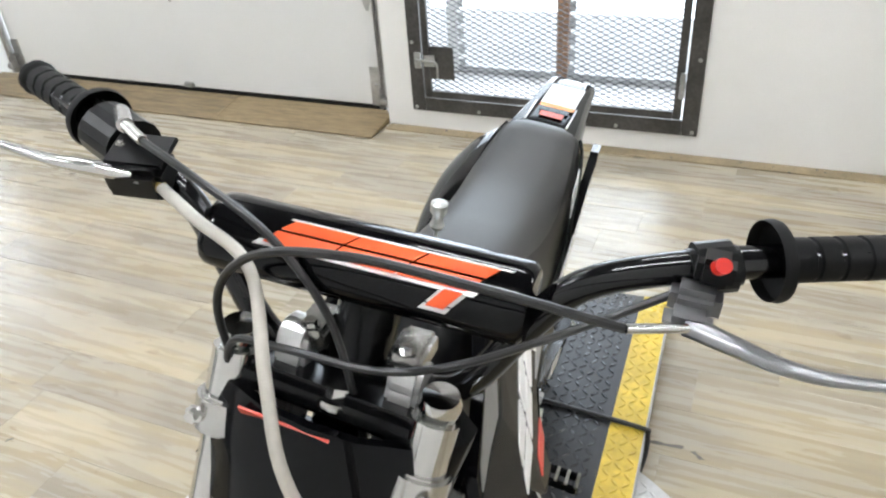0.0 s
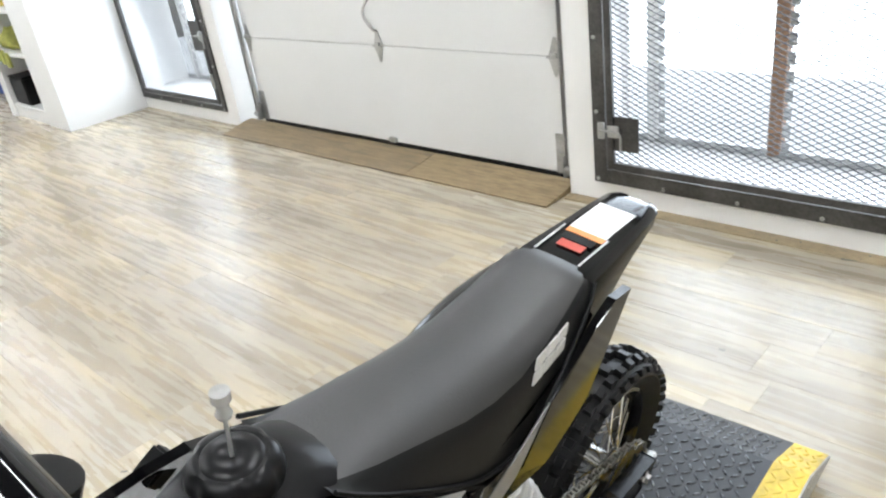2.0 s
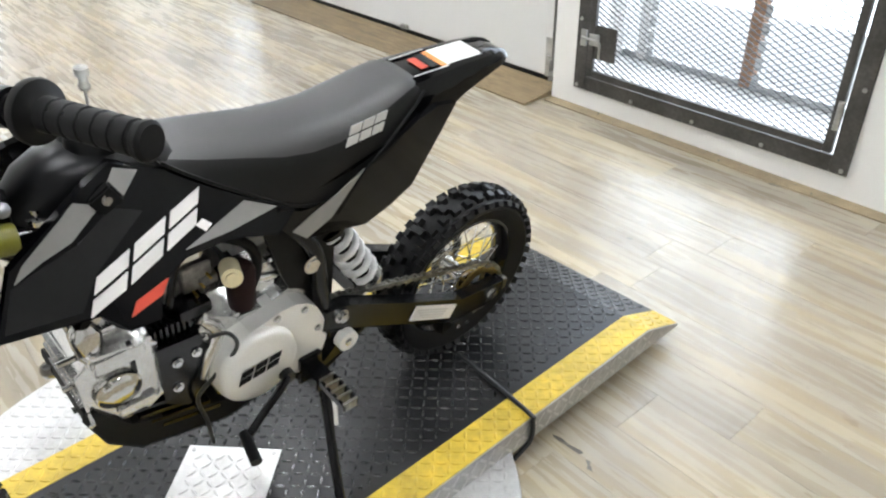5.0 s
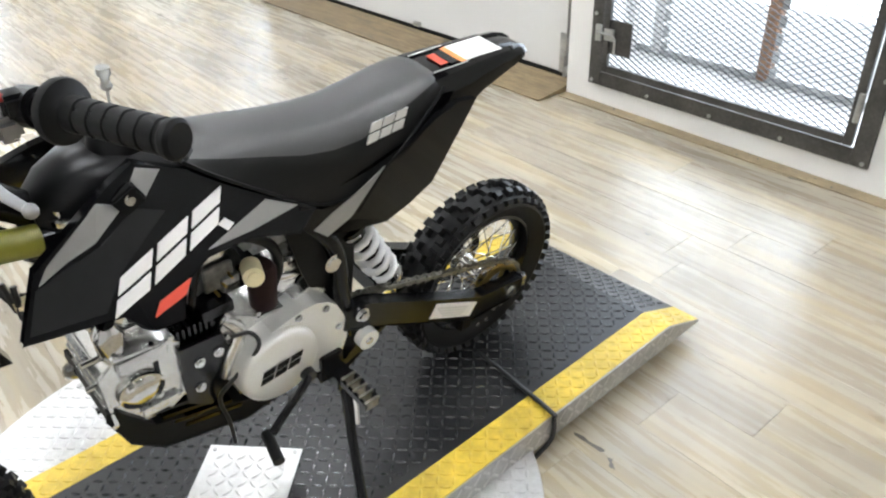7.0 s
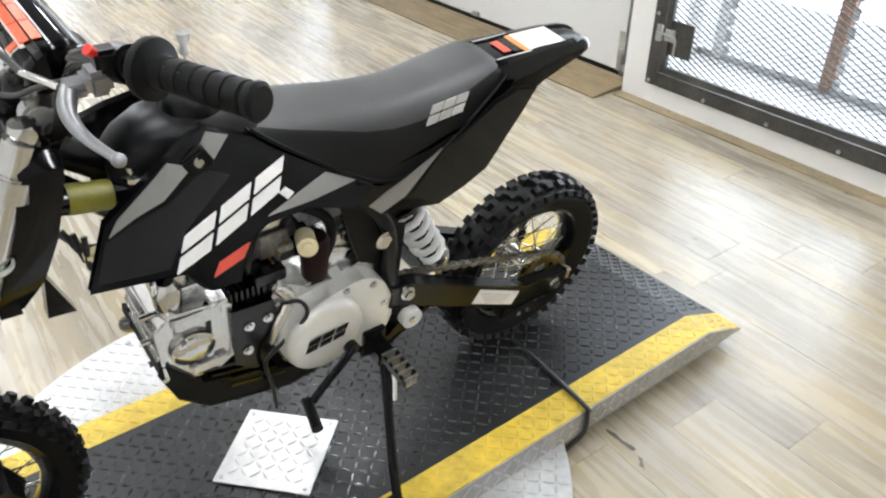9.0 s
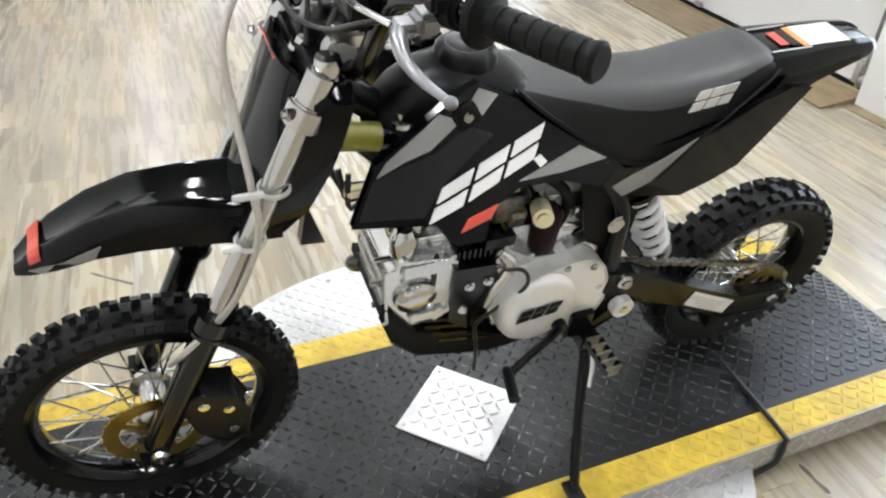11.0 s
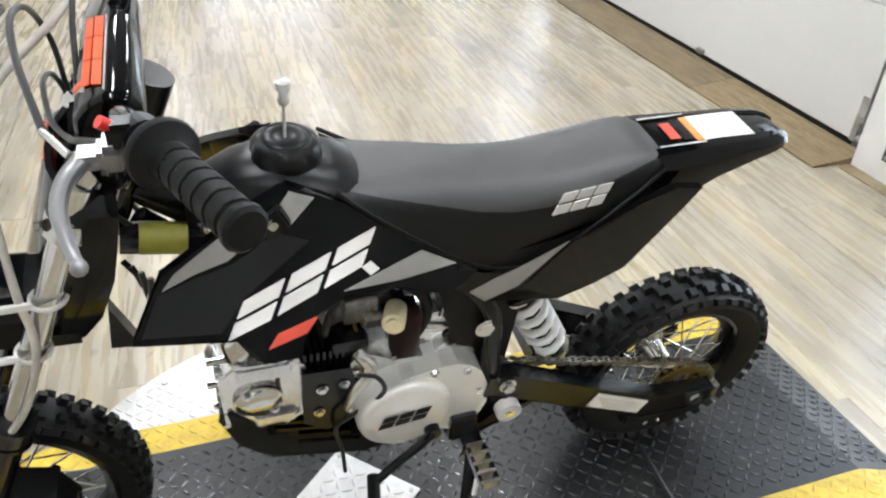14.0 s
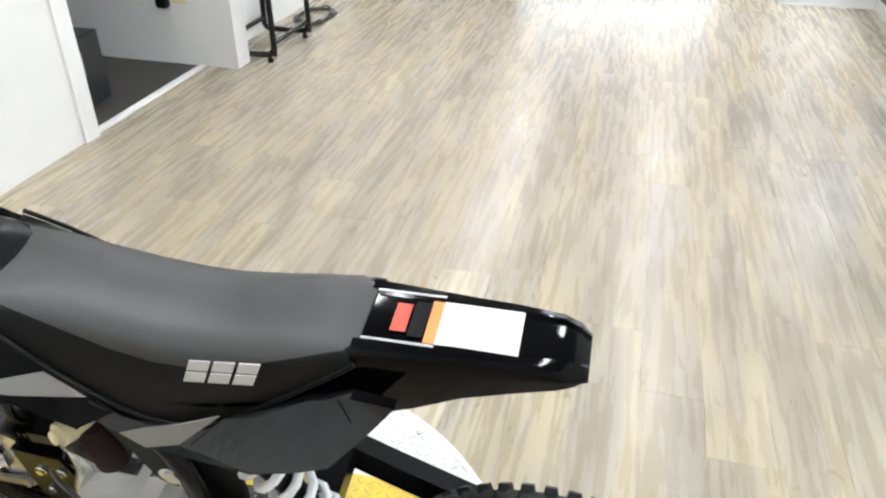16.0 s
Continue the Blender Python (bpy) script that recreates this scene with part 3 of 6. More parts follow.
def strip(x0, x1, lift=0.0):
    b = bmesh.new()
    ys = [YF0, YF1, YR1, YR0]
    rows = [[b.verts.new((x, y, top_z(y) + lift)) for x in (x0, x1)] for y in ys] + [[b.verts.new((x, y, FOOT if y in (YF0, YR0) else LZ - 0.03)) for x in (x0, x1)] for y in ys]
    for k in range(3):
        b.faces.new((rows[k][0], rows[k][1], rows[k + 1][1], rows[k + 1][0]))
        b.faces.new((rows[k + 5][0], rows[k + 5][1], rows[k + 4][1], rows[k + 4][0]))
        for s in (0, 1):
            b.faces.new((rows[k][s], rows[k + 1][s], rows[k + 5][s], rows[k + 4][s]))
    b.faces.new((*rows[0], *rows[4][::-1]))
    b.faces.new((*rows[3], *rows[7][::-1]))
    return b


YB_W = 0.076
part("deck", strip(xa + YB_W, xb - YB_W), M_LIFT, plat, "black tread-plate deck")
for s, (u, v) in enumerate(((xa, xa + YB_W - 0.001), (xb - YB_W + 0.001, xb))):
    part("edge_band", strip(u, v, 0.0005), M_YEL, plat, "yellow painted edge band")
    b = bmesh.new()
    xs = u - 0.003 if s == 0 else v
    side = [(YF0, FOOT), (YF0, 0.051), (YF1, LZ - 0.002), (YR1, LZ - 0.002), (YR0, 0.051), (YR0, FOOT)]
    prism(b, side, flat(xs + 0.003), 0.003)
    part("side_skirt", b, M_GALV, plat, "bare aluminium tread-plate side")
pts = lug_grid(xa + YB_W + 0.008, xb - YB_W - 0.008, YF0 + 0.01, YR0 - 0.01, lambda x, y: top_z(y), turn=0.0)
tagged(part_mesh("deck_tread", lugs(pts, (0.0128, 0.0033), 0.0027, math.pi / 4), M_LUGW, plat), "raised worn tread lozenges", kind="stuff")
pts = [p for e in ((xa + 0.008, xa + YB_W - 0.008), (xb - YB_W + 0.008, xb - 0.008)) for p in lug_grid(e[0], e[1], YF0 + 0.01, YR0 - 0.01, lambda x, y: top_z(y) + 0.0005)]
tagged(part_mesh("edge_tread", lugs(pts, (0.0125, 0.0032), 0.0020, math.pi / 4), M_YEL, plat), kind="stuff")
# lozenges on the near side skirt
b = bmesh.new()
for i in range(80):
    y = -1.60 + i * 0.0262
    for j in range(2):
        z = 0.062 + j * 0.027
        if z < top_z(y) - 0.012:
            a = math.pi / 4 if (i + j) % 2 else -math.pi / 4
            bx(b, (0, 0, 0), (0.0035, 0.026, 0.006), Matrix.Translation((xb + 0.0015, y, z)) @ Matrix.Rotation(a, 4, "X"))
tagged(part("skirt_tread", b, M_ALU, plat), kind="stuff")

# square plate let into the deck
pc = Vector((-0.02, -0.648, LZ))
plate = empty("floor_plate", TURN_M @ pose(pc.x, pc.y, pc.z, 0, 0, 43), "square bare aluminium tread plate screwed to the deck", "metal plate")
part("plate", box((0, 0, 0.0042), (0.196, 0.196, 0.003)), M_ALU, plate, bevel=0.001)
tagged(part_mesh("plate_tread", lugs(lug_grid(-0.088, 0.088, -0.088, 0.088, 0.0057), (0.0125, 0.0033), 0.0022, math.pi / 4), M_ALU, plate), kind="stuff")
for u, v in ((-0.085, -0.085), (0.085, 0.085), (0.085, -0.085), (-0.085, 0.085)):
    b = bmesh.new()
    lathe(b, [(0.0055, 0.0045), (0.0085, 0.0045), (0.0085, 0.0001)], (u, v, 0), "Z", 10)
    part("screw", b, M_GALV, plate, smooth=True)

# round turntable plate under the platform
DC, DR, DZT = (-0.045, -0.655), 0.622, 0.052
disc = empty("turntable", TURN_M @ pose(DC[0], DC[1], 0), "round aluminium tread-plate turntable under the platform", "turntable")
b = bmesh.new()
lathe(b, [(DZT - 0.004, DR), (DZT, DR - 0.002), (DZT, 0.0001)], (0, 0, 0), "Z", 96)
lathe(b, [(0.002, DR - 0.03), (DZT - 0.004, DR - 0.03), (DZT - 0.004, DR)], (0, 0, 0), "Z", 96)
part("top_plate", b, M_ALU, disc)
pts = [(x - DC[0], y - DC[1], DZT, k) for x, y, z, k in lug_grid(DC[0] - DR, DC[0] + DR, DC[1] - DR, DC[1] + DR, DZT, keep=lambda x, y: math.hypot(x - DC[0], y - DC[1]) < DR - 0.016 and not xa < x < xb)]
tagged(part_mesh("turntable_tread", lugs(pts, (0.0125, 0.0032), 0.0020, math.pi / 4), M_ALU, disc), kind="stuff")
for k in range(16):
    a = 2 * math.pi * (k + 0.5) / 16
    u, v = (DR - 0.035) * math.cos(a), (DR - 0.035) * math.sin(a)
    if not xa - 0.01 < u + DC[0] < xb + 0.01:
        b = bmesh.new()
        lathe(b, [(DZT, 0.008), (DZT + 0.004, 0.007), (DZT + 0.004, 0.0001)], (u, v, 0), "Z", 12)
        part("bolt", b, M_GALV, disc, smooth=True)

# strap round the platform that holds the rear wheel
b = bmesh.new()
tube(b, [(0.02, -0.035, LZ + 0.006), (0.12, -0.045, LZ + 0.007), (xb - 0.005, -0.062, LZ + 0.008), (xb + 0.007, -0.063, LZ - 0.004), (xb + 0.008, -0.068, 0.05), (xb - 0.002, -0.11, 0.012)], 0.0055, 8, 5)
tagged(part("tie_cord", b, M_CABLE, smooth=True, m=TURN_M), "black rubber tie cord across the platform edge", "cord")
b = bmesh.new()
tube(b, [(0.02, -1.20, LZ + 0.006), (0.12, -1.215, LZ + 0.007), (xb - 0.005, -1.235, LZ + 0.008), (xb + 0.007, -1.236, LZ - 0.004), (xb + 0.008, -1.24, 0.05)], 0.0045, 8, 5)
tagged(part("tie_cord", b, M_CABLE, smooth=True, m=TURN_M), "black tie cord under the front wheel", "cord")

# ---- the dirt bike ----
# own axes: x to its left, y rearwards, z up; it leans on its side stand
bike = empty("dirt_bike", pose(-0.0365, -0.005, LZ + 0.004, 0, 10.5, 1.9), "small black dirt bike with grey graphics on its side stand", "motorcycle")


def bolt(parent, p, d, r=0.007, h=0.005, m=None, name="bolt"):
    b = bmesh.new()
    p, d = Vector(p), Vector(d).normalized()
    cyl(b, p, p + d * h, r, 6)
    cyl(b, p, p + d * h * 0.35, r * 1.45, 14)
    return part(name, b, m or M_CHROME, parent)


def knob_mesh(sx, sy, sz):
    b = bmesh.new()
    for v in bx(b, (0, 0, 0), (sx, sy, sz)):
        if v.co.z > 0:
            v.co.x, v.co.y = v.co.x * 0.8, v.co.y * 0.8
    me = bpy.data.meshes.new("knob")
    b.to_mesh(me)
    b.free()
    return me


KNOBS = [knob_mesh(0.026, 0.019, 0.013), knob_mesh(0.018, 0.019, 0.013), knob_mesh(0.013, 0.021, 0.012), knob_mesh(0.019, 0.014, 0.012), knob_mesh(0.013, 0.014, 0.012), knob_mesh(0.011, 0.016, 0.011)]


def wheel(name, c, R, rim, hw, spokes, label):
    """Spoked wheel: rim with hub, knobbly tyre and crossed spokes."""
    c = Vector(c)
    w = bmesh.new()
    lathe(w, [(-0.026, rim + 0.010), (-0.028, rim + 0.002), (-0.022, rim - 0.004), (-0.010, rim - 0.012), (0.010, rim - 0.012), (0.022, rim - 0.004), (0.028, rim + 0.002), (0.026, rim + 0.010), (0.0, rim + 0.004)], c, "X", 64, True)
    wh = part(name, w, M_BAR, bike, label, smooth=True)
    h = bmesh.new()
    lathe(h, [(-0.05, 0.009), (-0.05, 0.03), (-0.042, 0.034), (-0.036, 0.034), (-0.032, 0.022), (0, 0.019), (0.03, 0.022), (0.034, 0.036), (0.042, 0.036), (0.048, 0.03), (0.05, 0.009)], c, "X", 32)
    cyl(h, c - Vector((0.085, 0, 0)), c + Vector((0.085, 0, 0)), 0.008, 12)
    part("hub", h, M_SILVER, wh, "polished alloy hub", smooth=True)
    b = bmesh.new()
    r0 = rim + 0.004
    lathe(b, [(-0.024, r0), (-hw * 0.86, r0 + (R - r0) * 0.3), (-hw, r0 + (R - r0) * 0.55), (-hw * 0.88, R - 0.018), (-hw * 0.5, R - 0.011), (0, R - 0.009), (hw * 0.5, R - 0.011), (hw * 0.88, R - 0.018), (hw, r0 + (R - r0) * 0.55), (hw * 0.86, r0 + (R - r0) * 0.3), (0.024, r0)], c, "X", 72)
    tyre = part("tyre", b, M_TYRE, wh, "black knobbly off-road tyre", smooth=True)
    n = 40 if hw > 0.04 else 50
    kn = KNOBS[:3] if hw > 0.04 else KNOBS[3:]
    for k in range(n):
        for j, (u, tilt) in enumerate(((0.0, 0), (0.46, 14), (-0.46, -14), (0.95, 48), (-0.95, -48))):
            ph = 2 * math.pi * (k + (0.5 if j in (1, 2) else 0)) / n
            if j == 0 and k % 2:
                continue
            rr = R - 0.004 if j < 3 else R - 0.0175
            m = Matrix.Translation(c) @ Matrix.Rotation(ph, 4, "X") @ Matrix.Translation((u * hw, 0, rr - (0.0015 if j in (1, 2) else 0))) @ Matrix.Rotation(radians(tilt), 4, "Y")
            part_mesh("knob", kn[0 if j == 0 else 1 if j < 3 else 2], M_TYRE, wh, m=m)
    L = math.hypot(rim - 0.012 - 0.032 * math.cos(1.0), 0.032 * math.sin(1.0))
    for k in range(spokes):
        s = 1 if k % 2 else -1
        a0 = 2 * math.pi * k / spokes
        a1 = a0 + (0.55 if (k // 2) % 2 else -0.55)
        p = c + Vector((s * 0.036, 0.032 * math.cos(a1), 0.032 * math.sin(a1)))
        q = c + Vector((s * 0.006, (rim - 0.009) * math.cos(a0), (rim - 0.009) * math.sin(a0)))
        b = bmesh.new()
        cyl(b, p, q, 0.0017, 6)
        part("spoke", b, M_CHROME, wh)
    return wh


RC, FC = Vector((0.003, -0.017, 0.2215)), Vector((0, -1.208, 0.238))
rw = wheel("rear_wheel", RC, 0.219, 0.146, 0.044, 36, "black-rimmed rear wheel")
fw = wheel("front_wheel", FC, 0.2355, 0.178, 0.034, 36, "black-rimmed front wheel")


def disc_brake(parent, c, r, x, name="brake_disc", material=None, holes=12):
    b = bmesh.new()
    lathe(b, [(x, r * 0.70), (x + 0.003, r * 0.70), (x + 0.003, r), (x, r)], c, "X", 48, True)
    for k in range(5):
        a = 2 * math.pi * k / 5
        bx(b, (0, 0, 0), (0.003, r * 0.5, 0.012), Matrix.Translation(c + Vector((x + 0.0015, 0.5 * r * math.cos(a), 0.5 * r * math.sin(a)))) @ Matrix.Rotation(a, 4, "X"))
    for k in range(holes * 2):
        a = math.pi * k / holes
        rr = r if name == "sprocket" else r * 0.99
        bx(b, (0, 0, 0), (0.003, 0.007, 0.006), Matrix.Translation(c + Vector((x + 0.0015, rr * math.cos(a), rr * math.sin(a)))) @ Matrix.Rotation(a, 4, "X"))
    return part(name, b, material or M_GOLD, parent)


disc_brake(fw, FC, 0.080, 0.052, "brake_disc", M_GOLD)
disc_brake(rw, RC, 0.064, 0.072, "sprocket", M_GOLD, 19)
disc_brake(rw, RC, 0.075, -0.062, "brake_disc", M_SILVER)

# rear suspension and frame
for s in (1, -1):
    b = bmesh.new()
    prism(b, [(-0.455, 0.385), (-0.45, 0.425), (-0.40, 0.420), (-0.25, 0.338), (-0.10, 0.262), (0.030, 0.246), (0.030, 0.206), (-0.02, 0.198), (-0.12, 0.205), (-0.25, 0.277), (-0.40, 0.360)], flat(s * 0.108), s * 0.026)
    part("swingarm", b, M_FRAME, bike, "black box-section swingarm", bevel=0.004)
    bolt(bike, (s * 0.108, -0.42, 0.405), (s, 0, 0), 0.010, 0.012, name="pivot_bolt")
    bolt(bike, (s * 0.108, -0.006, 0.228), (s, 0, 0), 0.011, 0.012, name="axle_nut")
    part("chain_adjuster", box((s * 0.098, 0.035, 0.228), (0.016, 0.03, 0.034)), M_SILVER, bike, bevel=0.003)
    # side frame spars
    b = bmesh.new()
    tube(b, [(s * 0.085, -0.43, 0.35), (s * 0.09, -0.45, 0.46), (s * 0.085, -0.47, 0.58), (s * 0.06, -0.56, 0.66), (s * 0.03, -0.72, 0.70), (0, -0.86, 0.74)], 0.015, 10, 5)
    tube(b, [(s * 0.075, -0.46, 0.60), (s * 0.07, -0.36, 0.66), (s * 0.06, -0.24, 0.73)], 0.011, 8, 4)
    part("frame_tube", b, M_FRAME, bike, "black painted frame tube", smooth=True)
b = bmesh.new()
prism(b, [(-0.50, 0.40), (-0.515, 0.50), (-0.50, 0.60), (-0.44, 0.605), (-0.405, 0.56), (-0.41, 0.42), (-0.44, 0.36)], flat(0.066), 0.006)
part("frame_gusset", b, M_RUB, bike, "black frame side plate", bevel=0.002)
b = bmesh.new()
prism(b, [(-0.552, 0.642), (-0.520, 0.632), (-0.482, 0.602), (-0.466, 0.54), (-0.486, 0.490), (-0.508, 0.500), (-0.522, 0.535), (-0.536, 0.585)], flat(0.086), 0.006)
part("frame_gusset", b, M_RUB, bike, "black frame side plate", bevel=0.002)
# silver disc in place of the bright hole through the plate, not a fastener
bolt(bike, (0.100, -0.472, 0.545), (1, 0, 0), 0.012, 0.004, M_SILVER)
b = bmesh.new()
cyl(b, (0.05, -0.40, 0.36), (0.09, -0.40, 0.36), 0.02, 12)
bx(b, (0, -0.33, 0.39), (0.12, 0.05, 0.035))
part("swingarm_cross", b, M_FRAME, bike)
part("chain_guide_label", box((0, 0, 0), (0.0018, 0.135, 0.036), pose(0.1095, -0.183, 0.272, -28, 0, 0)), M_WHITE, bike, "white safety label with faint red print", bevel=0.0005)
for i in range(4):
    part("label_bar", box((0, 0, 0), (0.0012, 0.10 - 0.012 * i, 0.0035), pose(0.1108, -0.187, 0.283 - 0.007 * i, -28, 0, 0)), M_SILVERV, bike)
# shock
b = bmesh.new()
p0, p1 = Vector((0.045, -0.402, 0.555)), Vector((0.045, -0.318, 0.405))
d, a, c2 = axes_of(p1 - p0)
tube(b, [p0 + (p1 - p0) * (k / 56) + (a * math.cos(k * 2 * math.pi / 10) + c2 * math.sin(k * 2 * math.pi / 10)) * 0.027 for k in range(57)], 0.0068, 8, 1)
part("shock_spring", b, M_SPRING, bike, "white coil spring", smooth=True)
b = bmesh.new()
cyl(b, p0 - d * 0.05, p1 - d * 0.03, 0.016, 14)
cyl(b, p1 - d * 0.05, p1 + d * 0.045, 0.008, 10)
cyl(b, p0 - d * 0.012, p0 - d * 0.002, 0.034, 18)
part("shock_body", b, M_FRAME, bike, smooth=True)
b = bmesh.new()
cyl(b, p1 + d * 0.004, p1 + d * 0.012, 0.032, 18)
cyl(b, p1 + d * 0.045 - Vector((0.02, 0, 0)), p1 + d * 0.045 + Vector((0.022, 0, 0)), 0.011, 12)
part("shock_seat", b, M_SILVER, bike, smooth=True)
# chain
b = bmesh.new()
cs, cr = Vector((0.066, -0.44, 0.392)), 0.028
top = [(0.074, -0.44, 0.428), (0.074, -0.02, 0.299)]
bot = [(0.074, -0.02, 0.158), (0.074, -0.44, 0.350)]
path = [Vector(top[0]).lerp(Vector(top[1]), k / 36) for k in range(37)]
path += [RC + Vector((0.074, 0.067 * math.cos(t), 0.067 * math.sin(t))) for t in [radians(80 - 17 * k) for k in range(11)]]
path += [Vector(bot[0]).lerp(Vector(bot[1]), k / 36) for k in range(37)]
for k, (p, q) in enumerate(zip(path, path[1:])):
    d, a, c2 = axes_of(q - p)
    ang = math.atan2((q - p).z, (q - p).y)
    w = 0.0105 if k % 2 else 0.0065
    for s in (1, -1):
        bx(b, (0, 0, 0), (0.0014, (q - p).length * 0.96, 0.0105 if k % 2 else 0.009), Matrix.Translation((p + q) / 2 + Vector((s * w * 0.55, 0, 0))) @ Matrix.Rotation(ang, 4, "X"))
    cyl(b, p - Vector((0.0065, 0, 0)), p + Vector((0.0065, 0, 0)), 0.0036, 6)
tagged(part("chain", b, M_CHAIN, bike), "oily steel drive chain", kind="stuff")
b = bmesh.new()
lathe(b, [(-0.009, 0.006), (-0.009, 0.021), (0.009, 0.021), (0.009, 0.006)], (0.115, -0.412, 0.345), "X", 20, True)
part("chain_roller", b, M_WPLA, bike, "white nylon chain roller", smooth=True)
bolt(bike, (0.124, -0.412, 0.345), (1, 0, 0), 0.006, 0.004)
for i in range(4):
    bolt(bike, (0.104, -0.10 + 0.022 * (i % 2) + 0.004 * i, 0.205 - 0.036 * (i // 2)), (1, 0, 0), 0.004, 0.004)
part("chain_guide", box((0.075, -0.115, 0.185), (0.034, 0.035, 0.06)), M_RUB, bike, "black chain guide block", bevel=0.004)

# engine
b = bmesh.new()
prism(b, [(-0.845, 0.405), (-0.842, 0.50), (-0.820, 0.535), (-0.742, 0.525), (-0.735, 0.505), (-0.735, 0.402), (-0.76, 0.385), (-0.82, 0.385)], flat(0.074), 0.135)
part("cylinder_head", b, M_CAST, bike, "silver cast cylinder head", bevel=0.006)
for k in range(6):
    part("cooling_fin", box((0.005, -0.842 - 0.003 * (k % 2), 0.415 + 0.017 * k), (0.12, 0.010, 0.006)), M_CAST, bike)
for k in range(3):
    part("cooling_fin", box((0.02, -0.775, 0.541 + 0.008 * k), (0.08, 0.05, 0.006)), M_CAST, bike)
for z, y in ((0.42, -0.862), (0.47, -0.866), (0.52, -0.862), (0.40, -0.85)):
    b = bmesh.new()
    cyl(b, (0.05, y + 0.03, z), (0.05, y + 0.004, z), 0.005, 8)
    part("head_stud", b, M_CHROME, bike)
b = bmesh.new()
lathe(b, [(0.0, 0.032), (0.004, 0.035), (0.008, 0.034), (0.009, 0.030), (0.013, 0.027), (0.016, 0.016), (0.0165, 0.0001)], (0.074, -0.797, 0.452), "X", 40)
bmesh.ops.scale(b, vec=(1, 1.0, 0.93), verts=b.verts, space=Matrix.Translation((-0.074, 0.795, -0.452)))
part("cam_cover", b, M_CHROME, bike, "polished oval cam cover", smooth=True)
bolt(bike, (0.088, -0.812, 0.475), (1, 0, 0), 0.004, 0.003)
bolt(bike, (0.088, -0.776, 0.435), (1, 0, 0), 0.004, 0.003)
b = bmesh.new()
lathe(b, [(0, 0.0001), (0, 0.03), (0.02, 0.034), (0.035, 0.03), (0.038, 0.0001)], (0.02, -0.80, 0.54), "Z", 24)
lathe(b, [(0, 0.0001), (0, 0.02), (0.03, 0.022), (0.045, 0.012), (0.046, 0.0001)], (0.055, -0.815, 0.535), "Z", 20)
part("valve_cap", b, M_CHROME, bike, "polished valve cover", smooth=True)
b = bmesh.new()
bx(b, (0.0, -0.70, 0.455), (0.13, 0.075, 0.10))
part("cylinder", b, M_FRAME, bike, "black finned cylinder")
for k in range(7):
    part("cooling_fin", box((0.0, -0.728 + 0.009 * k, 0.46), (0.142, 0.004, 0.125)), M_FRAME, bike)
b = bmesh.new()
prism(b, [(-0.735, 0.375), (-0.735, 0.495), (-0.665, 0.490), (-0.655, 0.44), (-0.668, 0.36), (-0.70, 0.345)], flat(0.081), 0.006)
part("bracket_and_gap_dark", b, M_FRAME, bike, bevel=0.002)
for y, z in ((-0.707, 0.452), (-0.712, 0.398), (-0.675, 0.455)):
    bolt(bike, (0.081, y, z), (1, 0, 0), 0.006, 0.006)
b = bmesh.new()
prism(b, [(-0.665, 0.475), (-0.650, 0.515), (-0.60, 0.482), (-0.55, 0.478), (-0.50, 0.495), (-0.475, 0.47), (-0.465, 0.43), (-0.465, 0.36), (-0.50, 0.315), (-0.58, 0.300), (-0.645, 0.33), (-0.668, 0.40)], flat(0.072), 0.14)
part("crankcase", b, M_CAST, bike, "silver cast crankcase", bevel=0.010)
b = bmesh.new()
prism(b, [(-0.62, 0.455), (-0.574, 0.474), (-0.535, 0.483), (-0.510, 0.482), (-0.488, 0.472), (-0.470, 0.454), (-0.458, 0.427), (-0.451, 0.397), (-0.450, 0.366), (-0.458, 0.343), (-0.474, 0.324), (-0.50, 0.310), (-0.55, 0.33)], flat(0.104), 0.045)
part("sprocket_cover", b, M_COVER, bike, "silver painted sprocket cover", bevel=0.009)
b = bmesh.new()
lathe(b, [(0.065, 0.074), (0.106, 0.074), (0.116, 0.071), (0.120, 0.066), (0.1215, 0.060), (0.122, 0.0001)], (0, -0.588, 0.392), "X", 56)
part("flywheel_cover", b, M_COVER, bike, "round silver flywheel cover", smooth=True)
for y, z in ((-0.545, 0.468), (-0.466, 0.40), (-0.492, 0.458)):
    bolt(bike, (0.104, y, z), (1, 0, 0), 0.005, 0.005)
b = bmesh.new()
for y, z, r in ((-0.52, 0.548, 0.016), (-0.465, 0.548, 0.018), (-0.555, 0.515, 0.014)):
    lathe(b, [(0.02, 0.0001), (0.02, r), (0.06, r), (0.066, r * 0.7), (0.066, 0.0001)], (0, y, z), "X", 18)
bx(b, (0.045, -0.50, 0.525), (0.036, 0.10, 0.06))
part("starter_housing", b, M_CAST, bike, smooth=True)
b = bmesh.new()
tube(b, [(0.06, -0.655, 0.50), (0.075, -0.635, 0.475), (0.078, -0.655, 0.43), (0.078, -0.665, 0.39)], 0.012, 10, 4)
tube(b, [(0.02, -0.60, 0.52), (0.05, -0.57, 0.53), (0.06, -0.53, 0.525), (0.05, -0.47, 0.53)], 0.011, 10, 4)
part("case_rib", b, M_CAST, bike, smooth=True)
for y, z in ((-0.655, 0.47), (-0.64, 0.335), (-0.60, 0.488), (-0.475, 0.52)):
    bolt(bike, (0.074, y, z), (1, 0, 0), 0.004, 0.004)
b = bmesh.new()
bx(b, (0.079, -0.785, 0.512), (0.006, 0.075, 0.030))
part("head_side_boss", b, M_CAST, bike, bevel=0.003)
b = bmesh.new()
bx(b, (0.079, -0.775, 0.402), (0.006, 0.060, 0.022))
